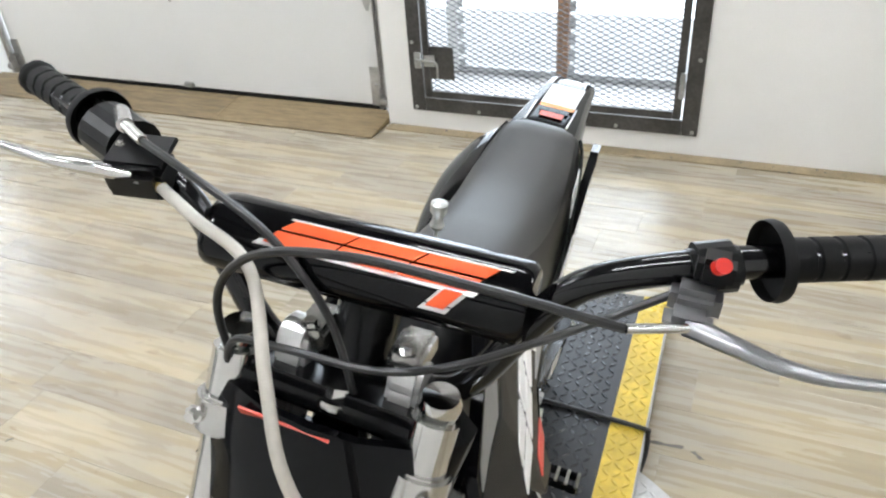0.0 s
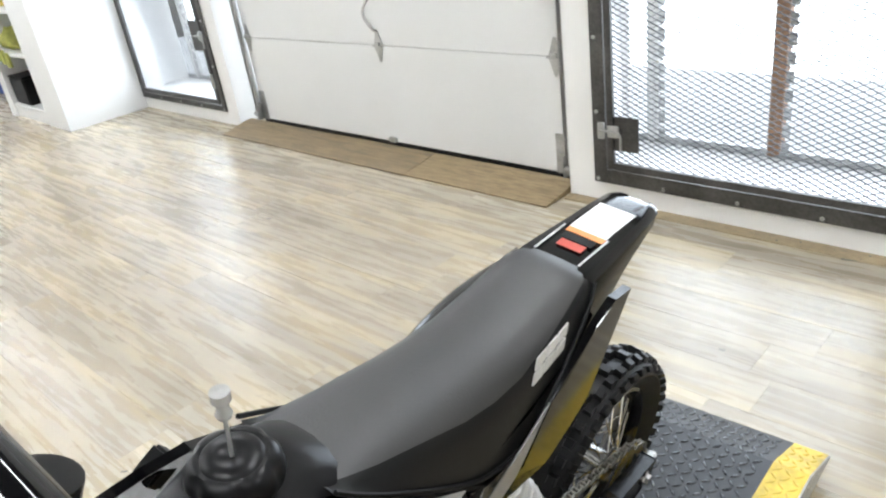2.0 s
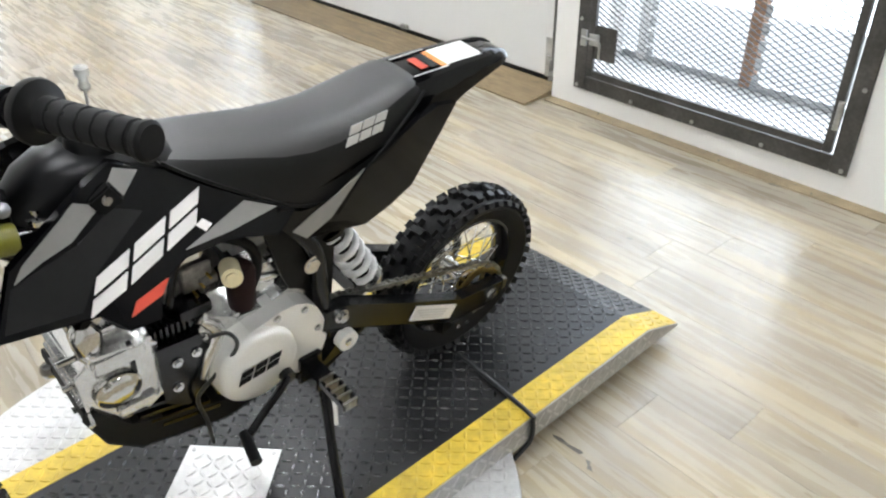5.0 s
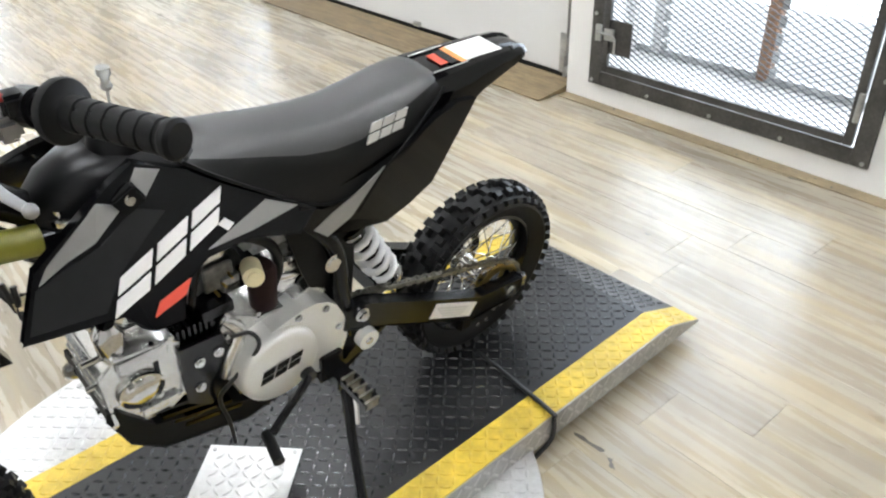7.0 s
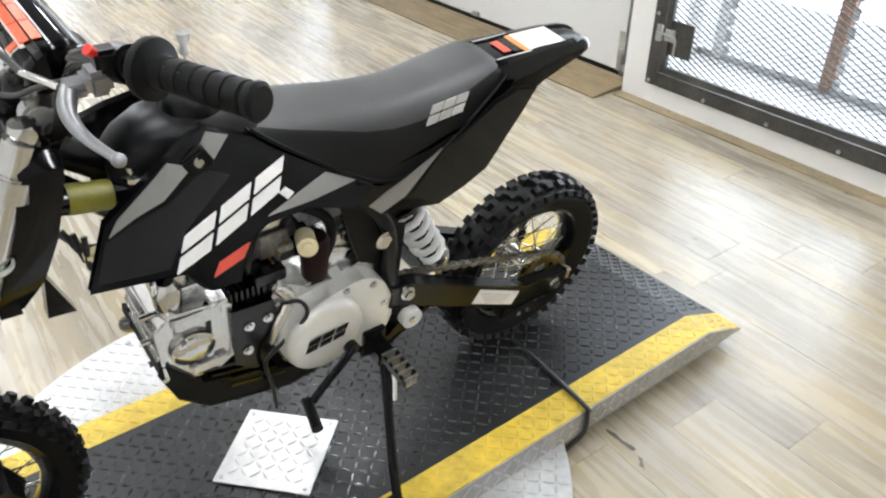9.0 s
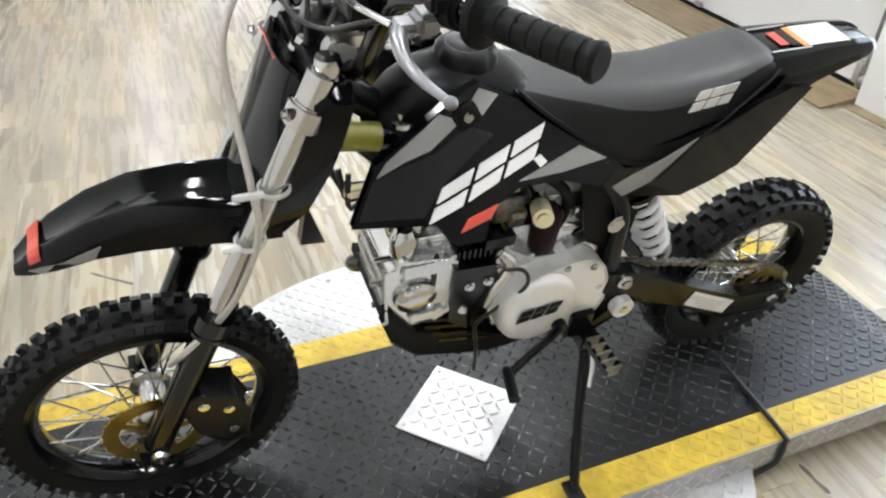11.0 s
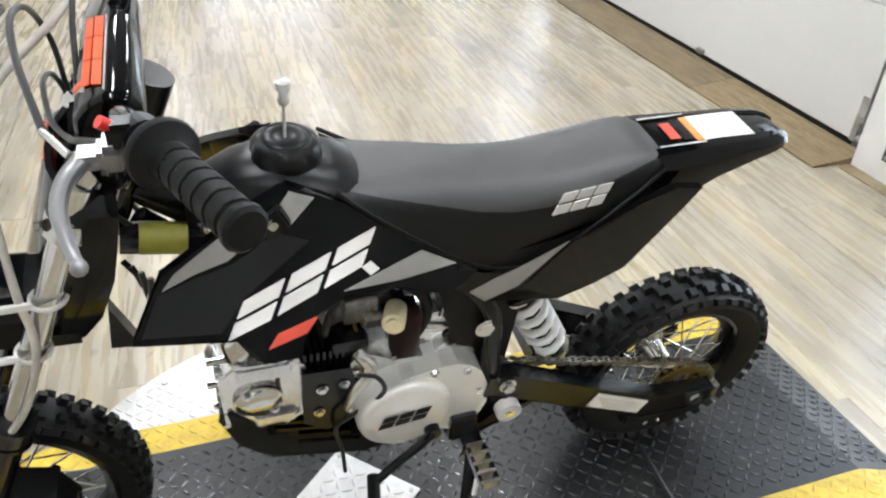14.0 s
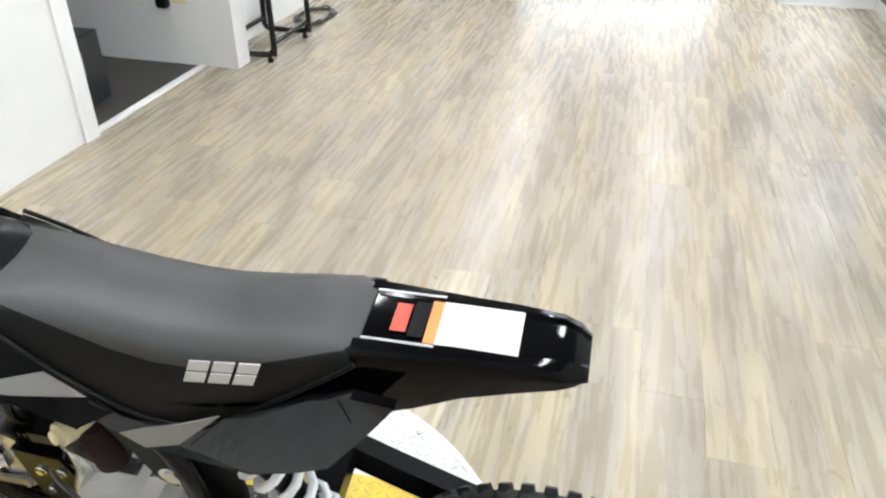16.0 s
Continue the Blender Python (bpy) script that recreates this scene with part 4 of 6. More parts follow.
part("head_side_boss", b, M_CAST, bike, bevel=0.003)
# raised black bars stand in for the shade inside the head's grooves
b = bmesh.new()
bx(b, (0.0755, -0.768, 0.50), (0.0066, 0.006, 0.064))
part("groove_shade_bar", b, M_FRAME, bike)
b = bmesh.new()
bx(b, (0.0755, -0.79, 0.408), (0.0066, 0.005, 0.038))
part("groove_shade_bar", b, M_FRAME, bike)
# black brackets, hoses and wiring round the engine
b = bmesh.new()
# these two boxes are added to put dark into the engine's gaps
bx(b, (0.03, -0.665, 0.535), (0.10, 0.05, 0.02))
bx(b, (0.0, -0.60, 0.55), (0.12, 0.08, 0.016))
tube(b, [(0.05, -0.69, 0.53), (0.075, -0.70, 0.57), (0.07, -0.68, 0.63), (0.05, -0.64, 0.665)], 0.006, 8, 4)
tube(b, [(0.06, -0.48, 0.60), (0.07, -0.50, 0.54), (0.06, -0.52, 0.50)], 0.006, 8, 4)
part("bracket_and_gap_dark", b, M_FRAME, bike, "hoses and black bracket blocks that darken the gap behind the carburettor")
b = bmesh.new()
prism(b, [(-0.50, 0.59), (-0.44, 0.60), (-0.40, 0.52), (-0.41, 0.45), (-0.46, 0.44)], flat(0.03), 0.06)
part("rear_frame_plate", b, M_FRAME, bike, bevel=0.003)
# bash plate
b = bmesh.new()
prism(b, [(-0.850, 0.435), (-0.835, 0.43), (-0.79, 0.365), (-0.62, 0.300), (-0.52, 0.300), (-0.52, 0.277), (-0.64, 0.258), (-0.785, 0.300), (-0.832, 0.350), (-0.853, 0.42)], flat(0.078), 0.155)
part("bash_plate", b, M_RUB, bike, "black ribbed bash plate", bevel=0.002)
for k in range(4):
    part("bash_plate_rib", box((0, 0, 0), (0.160, 0.10, 0.007), pose(0, -0.745 + 0.016 * k, 0.372 - 0.022 * k + 0.008, -14, 0, 0)), M_BLK, bike)
# carburettor, intake, vent cap and a white stand-in for the view through
b = bmesh.new()
cyl(b, (0.02, -0.66, 0.56), (0.02, -0.63, 0.64), 0.024, 18)
bx(b, (0.025, -0.645, 0.575), (0.06, 0.05, 0.05))
cyl(b, (0.03, -0.70, 0.55), (0.02, -0.60, 0.575), 0.018, 16)
bx(b, (0.05, -0.63, 0.555), (0.02, 0.03, 0.035))
bmesh.ops.bevel(b, geom=b.edges[:], offset=0.003, segments=1, affect="EDGES")
part("carburettor", b, M_CARB, bike, "cast alloy carburettor", smooth=True)
part("carburettor_cap", box((0.035, -0.66, 0.625), (0.05, 0.055, 0.03)), M_CHROME, bike, bevel=0.006)
b = bmesh.new()
for k in range(3):
    cyl(b, (0.055, -0.655 + 0.012 * k, 0.552 + 0.012 * k), (0.068, -0.655 + 0.012 * k, 0.552 + 0.012 * k), 0.0022, 8)
part("brass_jet", b, M_GOLD, bike)
b = bmesh.new()
lathe(b, [(0, 0.0001), (0, 0.018), (0.006, 0.022), (0.075, 0.024), (0.085, 0.018), (0.085, 0.0001)], (0.070, -0.585, 0.495), "Z", 22)
part("starter_relay_cover", b, mat("dark_maroon_rubber", (0.016, 0.005, 0.005), 0.6, spec=0.2), bike, "dark maroon rubber sleeve", smooth=True)
b = bmesh.new()
cyl(b, (0.062, -0.598, 0.578), (0.098, -0.612, 0.588), 0.016, 14)
cyl(b, (0.098, -0.612, 0.588), (0.104, -0.614, 0.590), 0.010, 12)
part("vent_filter", b, M_CREAM, bike, "cream plastic cap", smooth=True)
b = bmesh.new()
tube(b, [(0.03, -0.70, 0.61), (0.03, -0.66, 0.66), (0.04, -0.60, 0.675), (0.05, -0.54, 0.655), (0.05, -0.51, 0.60), (0.05, -0.52, 0.53)], 0.011, 10, 5)
part("intake_hose", b, M_RUB, bike, "black rubber intake hose", smooth=True)
# white block in place of the bright background behind the open gap
b = bmesh.new()
bx(b, (0, -0.545, 0.605), (0.09, 0.09, 0.08))
part("see_through_block", b, M_SPRING, bike, "white block standing in for the bright view through the engine", bevel=0.015)
b = bmesh.new()
tube(b, [(0.10, -0.66, 0.495), (0.115, -0.635, 0.50), (0.115, -0.625, 0.46), (0.10, -0.665, 0.40), (0.095, -0.69, 0.365), (0.095, -0.68, 0.30), (0.095, -0.675, 0.235)], 0.0035, 8, 5)
part("breather_tube", b, M_CABLE, bike, "thin black breather tube", smooth=True)
b = bmesh.new()
tube(b, [(0.06, -0.75, 0.60), (0.05, -0.70, 0.66), (0.06, -0.60, 0.665), (0.07, -0.50, 0.62), (0.05, -0.47, 0.55)], 0.005, 8, 5)
tube(b, [(-0.03, -0.70, 0.64), (-0.03, -0.60, 0.66), (-0.02, -0.50, 0.62), (0.0, -0.44, 0.52)], 0.006, 8, 5)
part("wiring_loom", b, M_CABLE, bike, smooth=True)

b = bmesh.new()
tube(b, [(0.05, -0.70, 0.60), (0.065, -0.674, 0.642), (0.07, -0.637, 0.656), (0.07, -0.598, 0.639), (0.07, -0.563, 0.604), (0.065, -0.553, 0.554), (0.055, -0.566, 0.495)], 0.0085, 10, 6)
part("crankcase_hose", b, M_RUB, bike, "looped black rubber hose", smooth=True)

# exhaust on the far side
b = bmesh.new()
tube(b, [(-0.04, -0.84, 0.42), (-0.075, -0.85, 0.39), (-0.105, -0.82, 0.36), (-0.115, -0.70, 0.38), (-0.125, -0.52, 0.48), (-0.12, -0.42, 0.55)], 0.015, 12, 5)
part("exhaust_pipe", b, M_BAR, bike, smooth=True)
b = bmesh.new()
tube(b, [(-0.070, -0.50, 0.600), (-0.078, -0.46, 0.618), (-0.087, -0.38, 0.640), (-0.092, -0.29, 0.656), (-0.084, -0.20, 0.668), (-0.068, -0.13, 0.674), (-0.058, -0.10, 0.676)], lambda t: 0.052 * max(0.03, 1 - abs(2 * t - 1) ** 2.4) ** 0.5, 28, 6)
part("silencer", b, M_BAR, bike, "gloss black exhaust silencer", smooth=True)

# foot controls
for s in (1, -1):
    b = bmesh.new()
    bx(b, (s * 0.115, -0.475, 0.290), (0.05, 0.035, 0.03))
    bx(b, (s * 0.175, -0.486, 0.300), (0.08, 0.006, 0.018))
    bx(b, (s * 0.175, -0.459, 0.300), (0.08, 0.006, 0.018))
    part("foot_peg", b, M_FRAME, bike, "serrated black steel foot peg", bevel=0.002)
    for k in range(5):
        part("peg_tooth", box((s * (0.143 + 0.017 * k), -0.4725, 0.300), (0.005, 0.030, 0.021)), M_CHAIN, bike)
b = bmesh.new()
prism(b, [(-0.52, 0.335), (-0.45, 0.30), (-0.42, 0.33), (-0.36, 0.325), (-0.44, 0.275), (-0.50, 0.27)], flat(0.10), 0.02)
bx(b, (0.09, -0.485, 0.315), (0.05, 0.045, 0.06))
part("peg_mount", b, M_FRAME, bike, bevel=0.003)
b = bmesh.new()
tube(b, [(0.11, -0.545, 0.350), (0.135, -0.552, 0.350), (0.145, -0.60, 0.315), (0.155, -0.640, 0.288)], 0.007, 8, 4)
cyl(b, (0.085, -0.545, 0.350), (0.135, -0.545, 0.350), 0.013, 12)
part("gear_lever", b, M_FRAME, bike, "black gear lever", smooth=True)
b = bmesh.new()
cyl(b, (0.145, -0.642, 0.288), (0.205, -0.655, 0.286), 0.010, 14)
part("gear_lever_rubber", b, M_RUB, bike, "ribbed black rubber toe piece", smooth=True)
b = bmesh.new()
tube(b, [(0.105, -0.47, 0.275), (0.13, -0.47, 0.25), (0.20, -0.50, 0.17), (0.275, -0.528, 0.085), (0.292, -0.533, 0.066)], 0.0095, 10, 4)
bx(b, (0.295, -0.535, 0.062), (0.045, 0.03, 0.008))
part("side_stand", b, M_FRAME, bike, "black steel side stand", smooth=True)
b = bmesh.new()
tube(b, [(0.12, -0.455, 0.27), (0.15, -0.462, 0.235), (0.175, -0.475, 0.205)], 0.006, 8, 4)
part("stand_spring", b, M_CHROME, bike, smooth=True)

# ---- bodywork ----


def ring_seat(y, zt, zb, wt, wb, flatness=0.012):
    pts = []
    prof = [(1.0, 0.0, 1), (0.985, 0.35, 1), (0.95, 0.62, 1), (0.84, 0.82, 0), (0.62, 0.94, 0), (0.33, 0.985, 0), (0, 1.0, 0)]
    for k, (u, v, _) in enumerate(prof):
        w = wb + (wt - wb) * v
        pts.append((w * u, zb + (zt - zb) * v if v < 1 else zt))
    return [Vector((x, y, z)) for x, z in pts] + [Vector((-x, y, z)) for x, z in pts[-2::-1]]


def rise(y):
    """How much the seat and tail climb towards the rear."""
    return 0.004 + 0.036 * max(0.0, y + 0.47) if y > -0.6 else 0.0


def up(poly):
    return [(y, z + rise(y)) for y, z in poly]


SEAT = [(-0.678, 0.806, 0.795, 0.052, 0.066), (-0.655, 0.807, 0.776, 0.060, 0.074), (-0.62, 0.803, 0.750, 0.066, 0.082), (-0.556, 0.793, 0.700, 0.072, 0.090), (-0.50, 0.784, 0.664, 0.077, 0.093), (-0.45, 0.778, 0.648, 0.080, 0.093),
        (-0.40, 0.775, 0.650, 0.080, 0.091), (-0.345, 0.774, 0.682, 0.076, 0.086), (-0.29, 0.775, 0.716, 0.069, 0.077), (-0.25, 0.776, 0.740, 0.062, 0.068), (-0.226, 0.770, 0.752, 0.052, 0.058)]
b = bmesh.new()
SEAT = [(y, zt + rise(y) - 0.014 * min(1.0, max(0.0, (-0.26 - y) / 0.12)), zb + rise(y), wt * 0.95, wb) for y, zt, zb, wt, wb in SEAT]
loft(b, [ring_seat(*s) for s in SEAT])
bmesh.ops.subdivide_edges(b, edges=b.edges[:], cuts=1, use_grid_fill=True, smooth=0.6)
seat = part("seat", b, M_SEAT, bike, "textured black vinyl seat with smooth sides", smooth=True)
seat.data.materials.append(M_SIDEV)
for p in seat.data.polygons:
    for u, v in zip(SEAT, SEAT[1:]):
        if u[0] <= p.center.y <= v[0]:
            t = (p.center.y - u[0]) / (v[0] - u[0])
            zt, zb = u[1] + (v[1] - u[1]) * t, u[2] + (v[2] - u[2]) * t
            p.material_index = 1 if (p.center.z - zb) / (zt - zb) < 0.76 else 0
# piping along the lower seat edge
for s in (1, -1):
    b = bmesh.new()
    tube(b, [(s * (w[4] + 0.002), w[0], w[2] + 0.004) for w in SEAT], 0.003, 6, 3)
    part("seat_trim", b, M_RUB, bike, smooth=True)


def logo(parent, o, u, v, w, h, material, name="brand_mark", inset=0.0, t=0.0012):
    """A row of plain slanted blocks in the plane of u (along) and v (up)."""
    o, u, v = Vector(o), Vector(u).normalized(), Vector(v).normalized()
    nn = u.cross(v).normalized()
    b = None

    def bar(x0, x1, y0, y1, slant=0.42):
        q = [o + u * ((x + slant * y * h / w) * w) + v * (y * h) for x, y in ((x0, y0), (x1, y0), (x1, y1), (x0, y1))]
        lo, hi = [b.verts.new(p) for p in q], [b.verts.new(p + nn * t) for p in q]
        b.faces.new(hi)
        b.faces.new(lo[::-1])
        for k in range(4):
            b.faces.new((lo[k], lo[(k + 1) % 4], hi[(k + 1) % 4], hi[k]))

    for k in range(3):
        x = k * 0.33
        for y0, y1 in ((0.0, 0.44), (0.56, 1.0)):
            b = bmesh.new()
            bar(x, x + 0.28, y0, y1)
            part(name, b, material, parent, "plain slanted block of a graphic" if k == 0 and y0 == 0 else "")


logo(bike, (0.0895, -0.405, 0.7385), (-0.10, 1, 0.02), (-0.12, 0, 1), 0.080, 0.030, M_SILVERV, t=0.002)


def xs(y, z):
    return 0.15 - 0.6 * (z - 0.69) - 0.2 * max(0.0, y + 0.80)


def xp(y, z):
    return 0.098 + 0.04 * (-0.40 - y)


for s in (1, -1):
    f = (lambda g, k: (lambda y, z: k * g(y, z)))
    side = "" if s > 0 else "_far"
    # tank shroud
    b = bmesh.new()
    prism(b, [(-0.705, 0.801), (-0.738, 0.817), (-0.775, 0.806), (-0.812, 0.790), (-0.884, 0.753), (-0.922, 0.692), (-0.815, 0.679), (-0.80, 0.660), (-0.788, 0.650), (-0.748, 0.644), (-0.728, 0.677), (-0.688, 0.689), (-0.62, 0.682), (-0.545, 0.655), (-0.505, 0.672), (-0.545, 0.700), (-0.60, 0.738), (-0.65, 0.775)], f(xs, s), s * 0.010)
    part("tank_shroud", b, M_BLK, bike, "gloss black tank shroud", bevel=0.003)
    b = bmesh.new()
    prism(b, [(-0.795, 0.795), (-0.870, 0.754), (-0.884, 0.740), (-0.848, 0.752), (-0.812, 0.760), (-0.766, 0.782)], f(lambda y, z: xs(y, z) + 0.0015, s), s * 0.002)
    part("shroud_stripe", b, M_STRIPE, bike, "light grey shroud stripe")
    b = bmesh.new()
    prism(b, [(-0.913, 0.698), (-0.83, 0.690), (-0.80, 0.722), (-0.72, 0.758), (-0.755, 0.775), (-0.808, 0.755), (-0.850, 0.747), (-0.890, 0.736)], f(lambda y, z: xs(y, z) + 0.0012, s), s * 0.002)
    part("shroud_panel", b, M_GREYP, bike, "charcoal shroud graphic")
    b = bmesh.new()
    prism(b, [(-0.685, 0.697), (-0.612, 0.690), (-0.533, 0.688), (-0.580, 0.714)], f(lambda y, z: xs(y, z) + 0.0015, s), s * 0.002)
    part("shroud_stripe", b, M_STRIPE, bike, "light grey shroud stripe")
    b = bmesh.new()
    prism(b, [(-0.781, 0.663), (-0.735, 0.667), (-0.720, 0.680), (-0.769, 0.675)], f(lambda y, z: xs(y, z) + 0.0017, s), s * 0.002)
    part("shroud_flash", b, M_RED, bike, "red shroud flash")
    b = bmesh.new()
    prism(b, [(-0.708, 0.799), (-0.736, 0.811), (-0.753, 0.796), (-0.738, 0.779)], f(lambda y, z: xs(y, z) + 0.0015, s), s * 0.002)
    part("shroud_stripe", b, M_STRIPE, bike)
    # tank mount boss
    b = bmesh.new()
    bx(b, (0, 0, 0), (0.024, 0.034, 0.026), Matrix.Translation((s * 0.084, -0.758, 0.786)) @ Matrix.Rotation(0.5, 4, "X") @ Matrix.Rotation(-s * 0.3, 4, "Y"))
    part("shroud_boss", b, M_RUB, bike, "black recessed tank mount", bevel=0.003)
    bolt(bike, (s * 0.094, -0.758, 0.790), (s, 0, 0.3), 0.005, 0.004)
    # side panel under the seat
    b = bmesh.new()
    low = 1.0 if s > 0 else 0.55
    fx = lambda y, z: s * xp(y, z)
    prism(b, [(y, z if z < 0.66 else 0.66 + (z - 0.66) * low) for y, z in up([(-0.178, 0.733), (-0.222, 0.742), (-0.27, 0.726), (-0.34, 0.690), (-0.40, 0.655), (-0.45, 0.648), (-0.495, 0.660), (-0.530, 0.680), (-0.545, 0.655), (-0.515, 0.625), (-0.485, 0.602), (-0.445, 0.614), (-0.410, 0.600), (-0.365, 0.570), (-0.31, 0.585), (-0.264, 0.605), (-0.205, 0.690)])], fx, s * 0.012)
    part("side_panel", b, M_BLK, bike, "gloss black side panel", bevel=0.003)
    if s > 0:
        b = bmesh.new()
        prism(b, up([(-0.510, 0.628), (-0.485, 0.604), (-0.438, 0.620), (-0.373, 0.686), (-0.43, 0.660), (-0.475, 0.645)]), lambda y, z: xp(y, z) + 0.0015, 0.002)
        part("side_stripe", b, M_STRIPE, bike, "light grey side stripe")
        b = bmesh.new()
        prism(b, up([(-0.425, 0.620), (-0.37, 0.582), (-0.30, 0.605), (-0.225, 0.700), (-0.235, 0.738), (-0.27, 0.730), (-0.335, 0.690), (-0.368, 0.684)]), lambda y, z: xp(y, z) + 0.0012, 0.002)
        part("side_graphic", b, M_BLK, bike, "gloss black side graphic")
# large mark on the shroud: plain slanted blocks laid on its surface
for k in range(3):
    for v0, v1 in ((0.0, 0.43), (0.57, 1.0)):
        quad = []
        for u, v in ((k * 0.335, v0), (k * 0.335 + 0.285, v0), (k * 0.335 + 0.285, v1), (k * 0.335, v1)):
            quad.append((-0.824 + 0.172 * u + 0.022 * v, 0.682 + 0.037 * u + 0.036 * v))
        b = bmesh.new()
        prism(b, quad, lambda y, z: xs(y, z) + 0.0022, 0.002)
        part("brand_mark", b, M_WHITE, bike)
b = bmesh.new()
prism(b, [(-0.660, 0.716), (-0.648, 0.719), (-0.638, 0.709), (-0.650, 0.705)], lambda y, z: xs(y, z) + 0.0022, 0.002)
part("brand_mark", b, M_WHITE, bike)
logo(bike, (0.1235, -0.632, 0.380), (0, 1, 0.10), (0, -0.10, 1), 0.078, 0.026, M_RUB)

# tank and cap
b = bmesh.new()
TANK = [(-0.85, 0.775, 0.735, 0.026, 0.034), (-0.825, 0.800, 0.72, 0.042, 0.050), (-0.79, 0.818, 0.68, 0.054, 0.066), (-0.74, 0.826, 0.67, 0.066, 0.080), (-0.69, 0.815, 0.68, 0.070, 0.086), (-0.665, 0.808, 0.70, 0.064, 0.085), (-0.60, 0.760, 0.70, 0.06, 0.08)]
loft(b, [ring_seat(*s) for s in TANK])
bmesh.ops.subdivide_edges(b, edges=b.edges[:], cuts=1, use_grid_fill=True, smooth=0.5)
part("fuel_tank", b, M_SAT, bike, "satin black fuel tank", smooth=True)
b = bmesh.new()
secs = []
for z, r, wave in ((z - 0.012, r, w) for z, r, w in ((0.826, 0.042, 0.0), (0.830, 0.043, 0.06), (0.842, 0.041, 0.09), (0.848, 0.037, 0.07), (0.851, 0.031, 0.0), (0.8505, 0.027, 0.0), (0.853, 0.024, 0.0), (0.8535, 0.0095, 0.0), (0.851, 0.006, 0.0))):
    secs.append([Vector((q * math.cos(a), -0.728 + q * math.sin(a), z)) for a in [2 * math.pi * k / 60 for k in range(60)] for q in (r * (1 - wave * (0.5 - 0.5 * math.cos(6 * a)) ** 3),)])
loft(b, secs)
part("fuel_cap", b, M_SAT, bike, "lobed satin black fuel cap", smooth=True)
b = bmesh.new()
cyl(b, (0, -0.728, 0.838), (0, -0.727, 0.890), 0.0020, 8)
part("vent_tube", b, M_CLEAR, bike, "clear vent tube", smooth=True)
b = bmesh.new()
lathe(b, [(0.884, 0.0001), (0.884, 0.006), (0.888, 0.0075), (0.893, 0.0055), (0.899, 0.0055), (0.903, 0.0085), (0.912, 0.0085), (0.914, 0.0001)], (0, -0.727, 0), "Z", 16)
part("vent_cap", b, M_CLEAR, bike, "translucent white vent valve", smooth=True)

# tail fender
TAIL = [(-0.262, 0.768, 0.670, 0.050, 0.062), (-0.225, 0.770, 0.672, 0.050, 0.061), (-0.17, 0.769, 0.690, 0.046, 0.056), (-0.12, 0.768, 0.712, 0.042, 0.051), (-0.07, 0.766, 0.724, 0.040, 0.046), (-0.025, 0.762, 0.734, 0.037, 0.042), (-0.008, 0.757, 0.737, 0.033, 0.037), (0.004, 0.750, 0.739, 0.025, 0.028)]
TAIL = [(y, zt + rise(y), zb + rise(y), wt, wb) for y, zt, zb, wt, wb in TAIL]


def ring_tail(y, zt, zb, wt, wb):
    p = [(wb, zb), (wb, zb + (zt - zb) * 0.45), (wt + 0.006, zt - 0.012), (wt, zt - 0.003), (wt * 0.72, zt), (wt * 0.62, zt - 0.004), (wt * 0.3, zt - 0.003)]
    return [Vector((x, y, z)) for x, z in p] + [Vector((-x, y, z)) for x, z in p[::-1]]


b = bmesh.new()
loft(b, [ring_tail(*s) for s in TAIL])
part("tail_fender", b, M_BLK, bike, "gloss black tail fender", smooth=True)


def on_tail(x, y, lift=0.0022):
    for p, q in zip(TAIL, TAIL[1:]):
        if p[0] <= y <= q[0]:
            t = (y - p[0]) / (q[0] - p[0])
            return Vector((x, y, p[1] + (q[1] - p[1]) * t - 0.003 + lift))
    return Vector((x, y, 0.83 + lift))


def tail_patch(name, x0, x1, y0, y1, material, label="", lift=0.0022, n=6):
    b = bmesh.new()
    rows = [[b.verts.new(on_tail(x, y0 + (y1 - y0) * k / n, lift)) for x in (x0, x1)] for k in range(n + 1)]
    for u, v in zip(rows, rows[1:]):
        b.faces.new((u[0], u[1], v[1], v[0]))
    r = bmesh.ops.extrude_face_region(b, geom=b.faces[:])
    bmesh.ops.translate(b, verts=[v for v in r["geom"] if isinstance(v, bmesh.types.BMVert)], vec=(0, 0, 0.0008))
    return part(name, b, material, bike, label)


tail_patch("warning_label", -0.027, 0.031, -0.150, -0.066, M_WHITE, "white warning label")
tail_patch("warning_band", -0.026, 0.031, -0.162, -0.1502, M_WORG, "orange warning band")
tail_patch("label_stripe", -0.023, 0.025, -0.180, -0.1635, M_GREYP, "charcoal tail graphic")
tail_patch("tail_flash", -0.018, 0.020, -0.199, -0.1825, M_RED, "red tail graphic")
for k in range(7):
    tail_patch("label_bar", -0.021, 0.026 - 0.012 * (k % 3), -0.143 + 0.010 * k, -0.1418 + 0.010 * k, M_SILVERV, lift=0.0033, n=2)
for s in (1, -1):
    tail_patch("tail_line", s * 0.034 - 0.0015, s * 0.034 + 0.0015, -0.225, -0.15, M_SILVERV, n=4)

# ---- front end ----
FD = Vector((0, 0.266, 0.612)).normalized()      # along the fork, upwards


def fk(t, x=0.0, f=0.0):
    """A point t metres up the fork from the axle, x to the left, f ahead."""
    return Vector((x, -1.210, 0.243)) + FD * t * 1.018 + Vector((0, -FD.z, FD.y)) * f


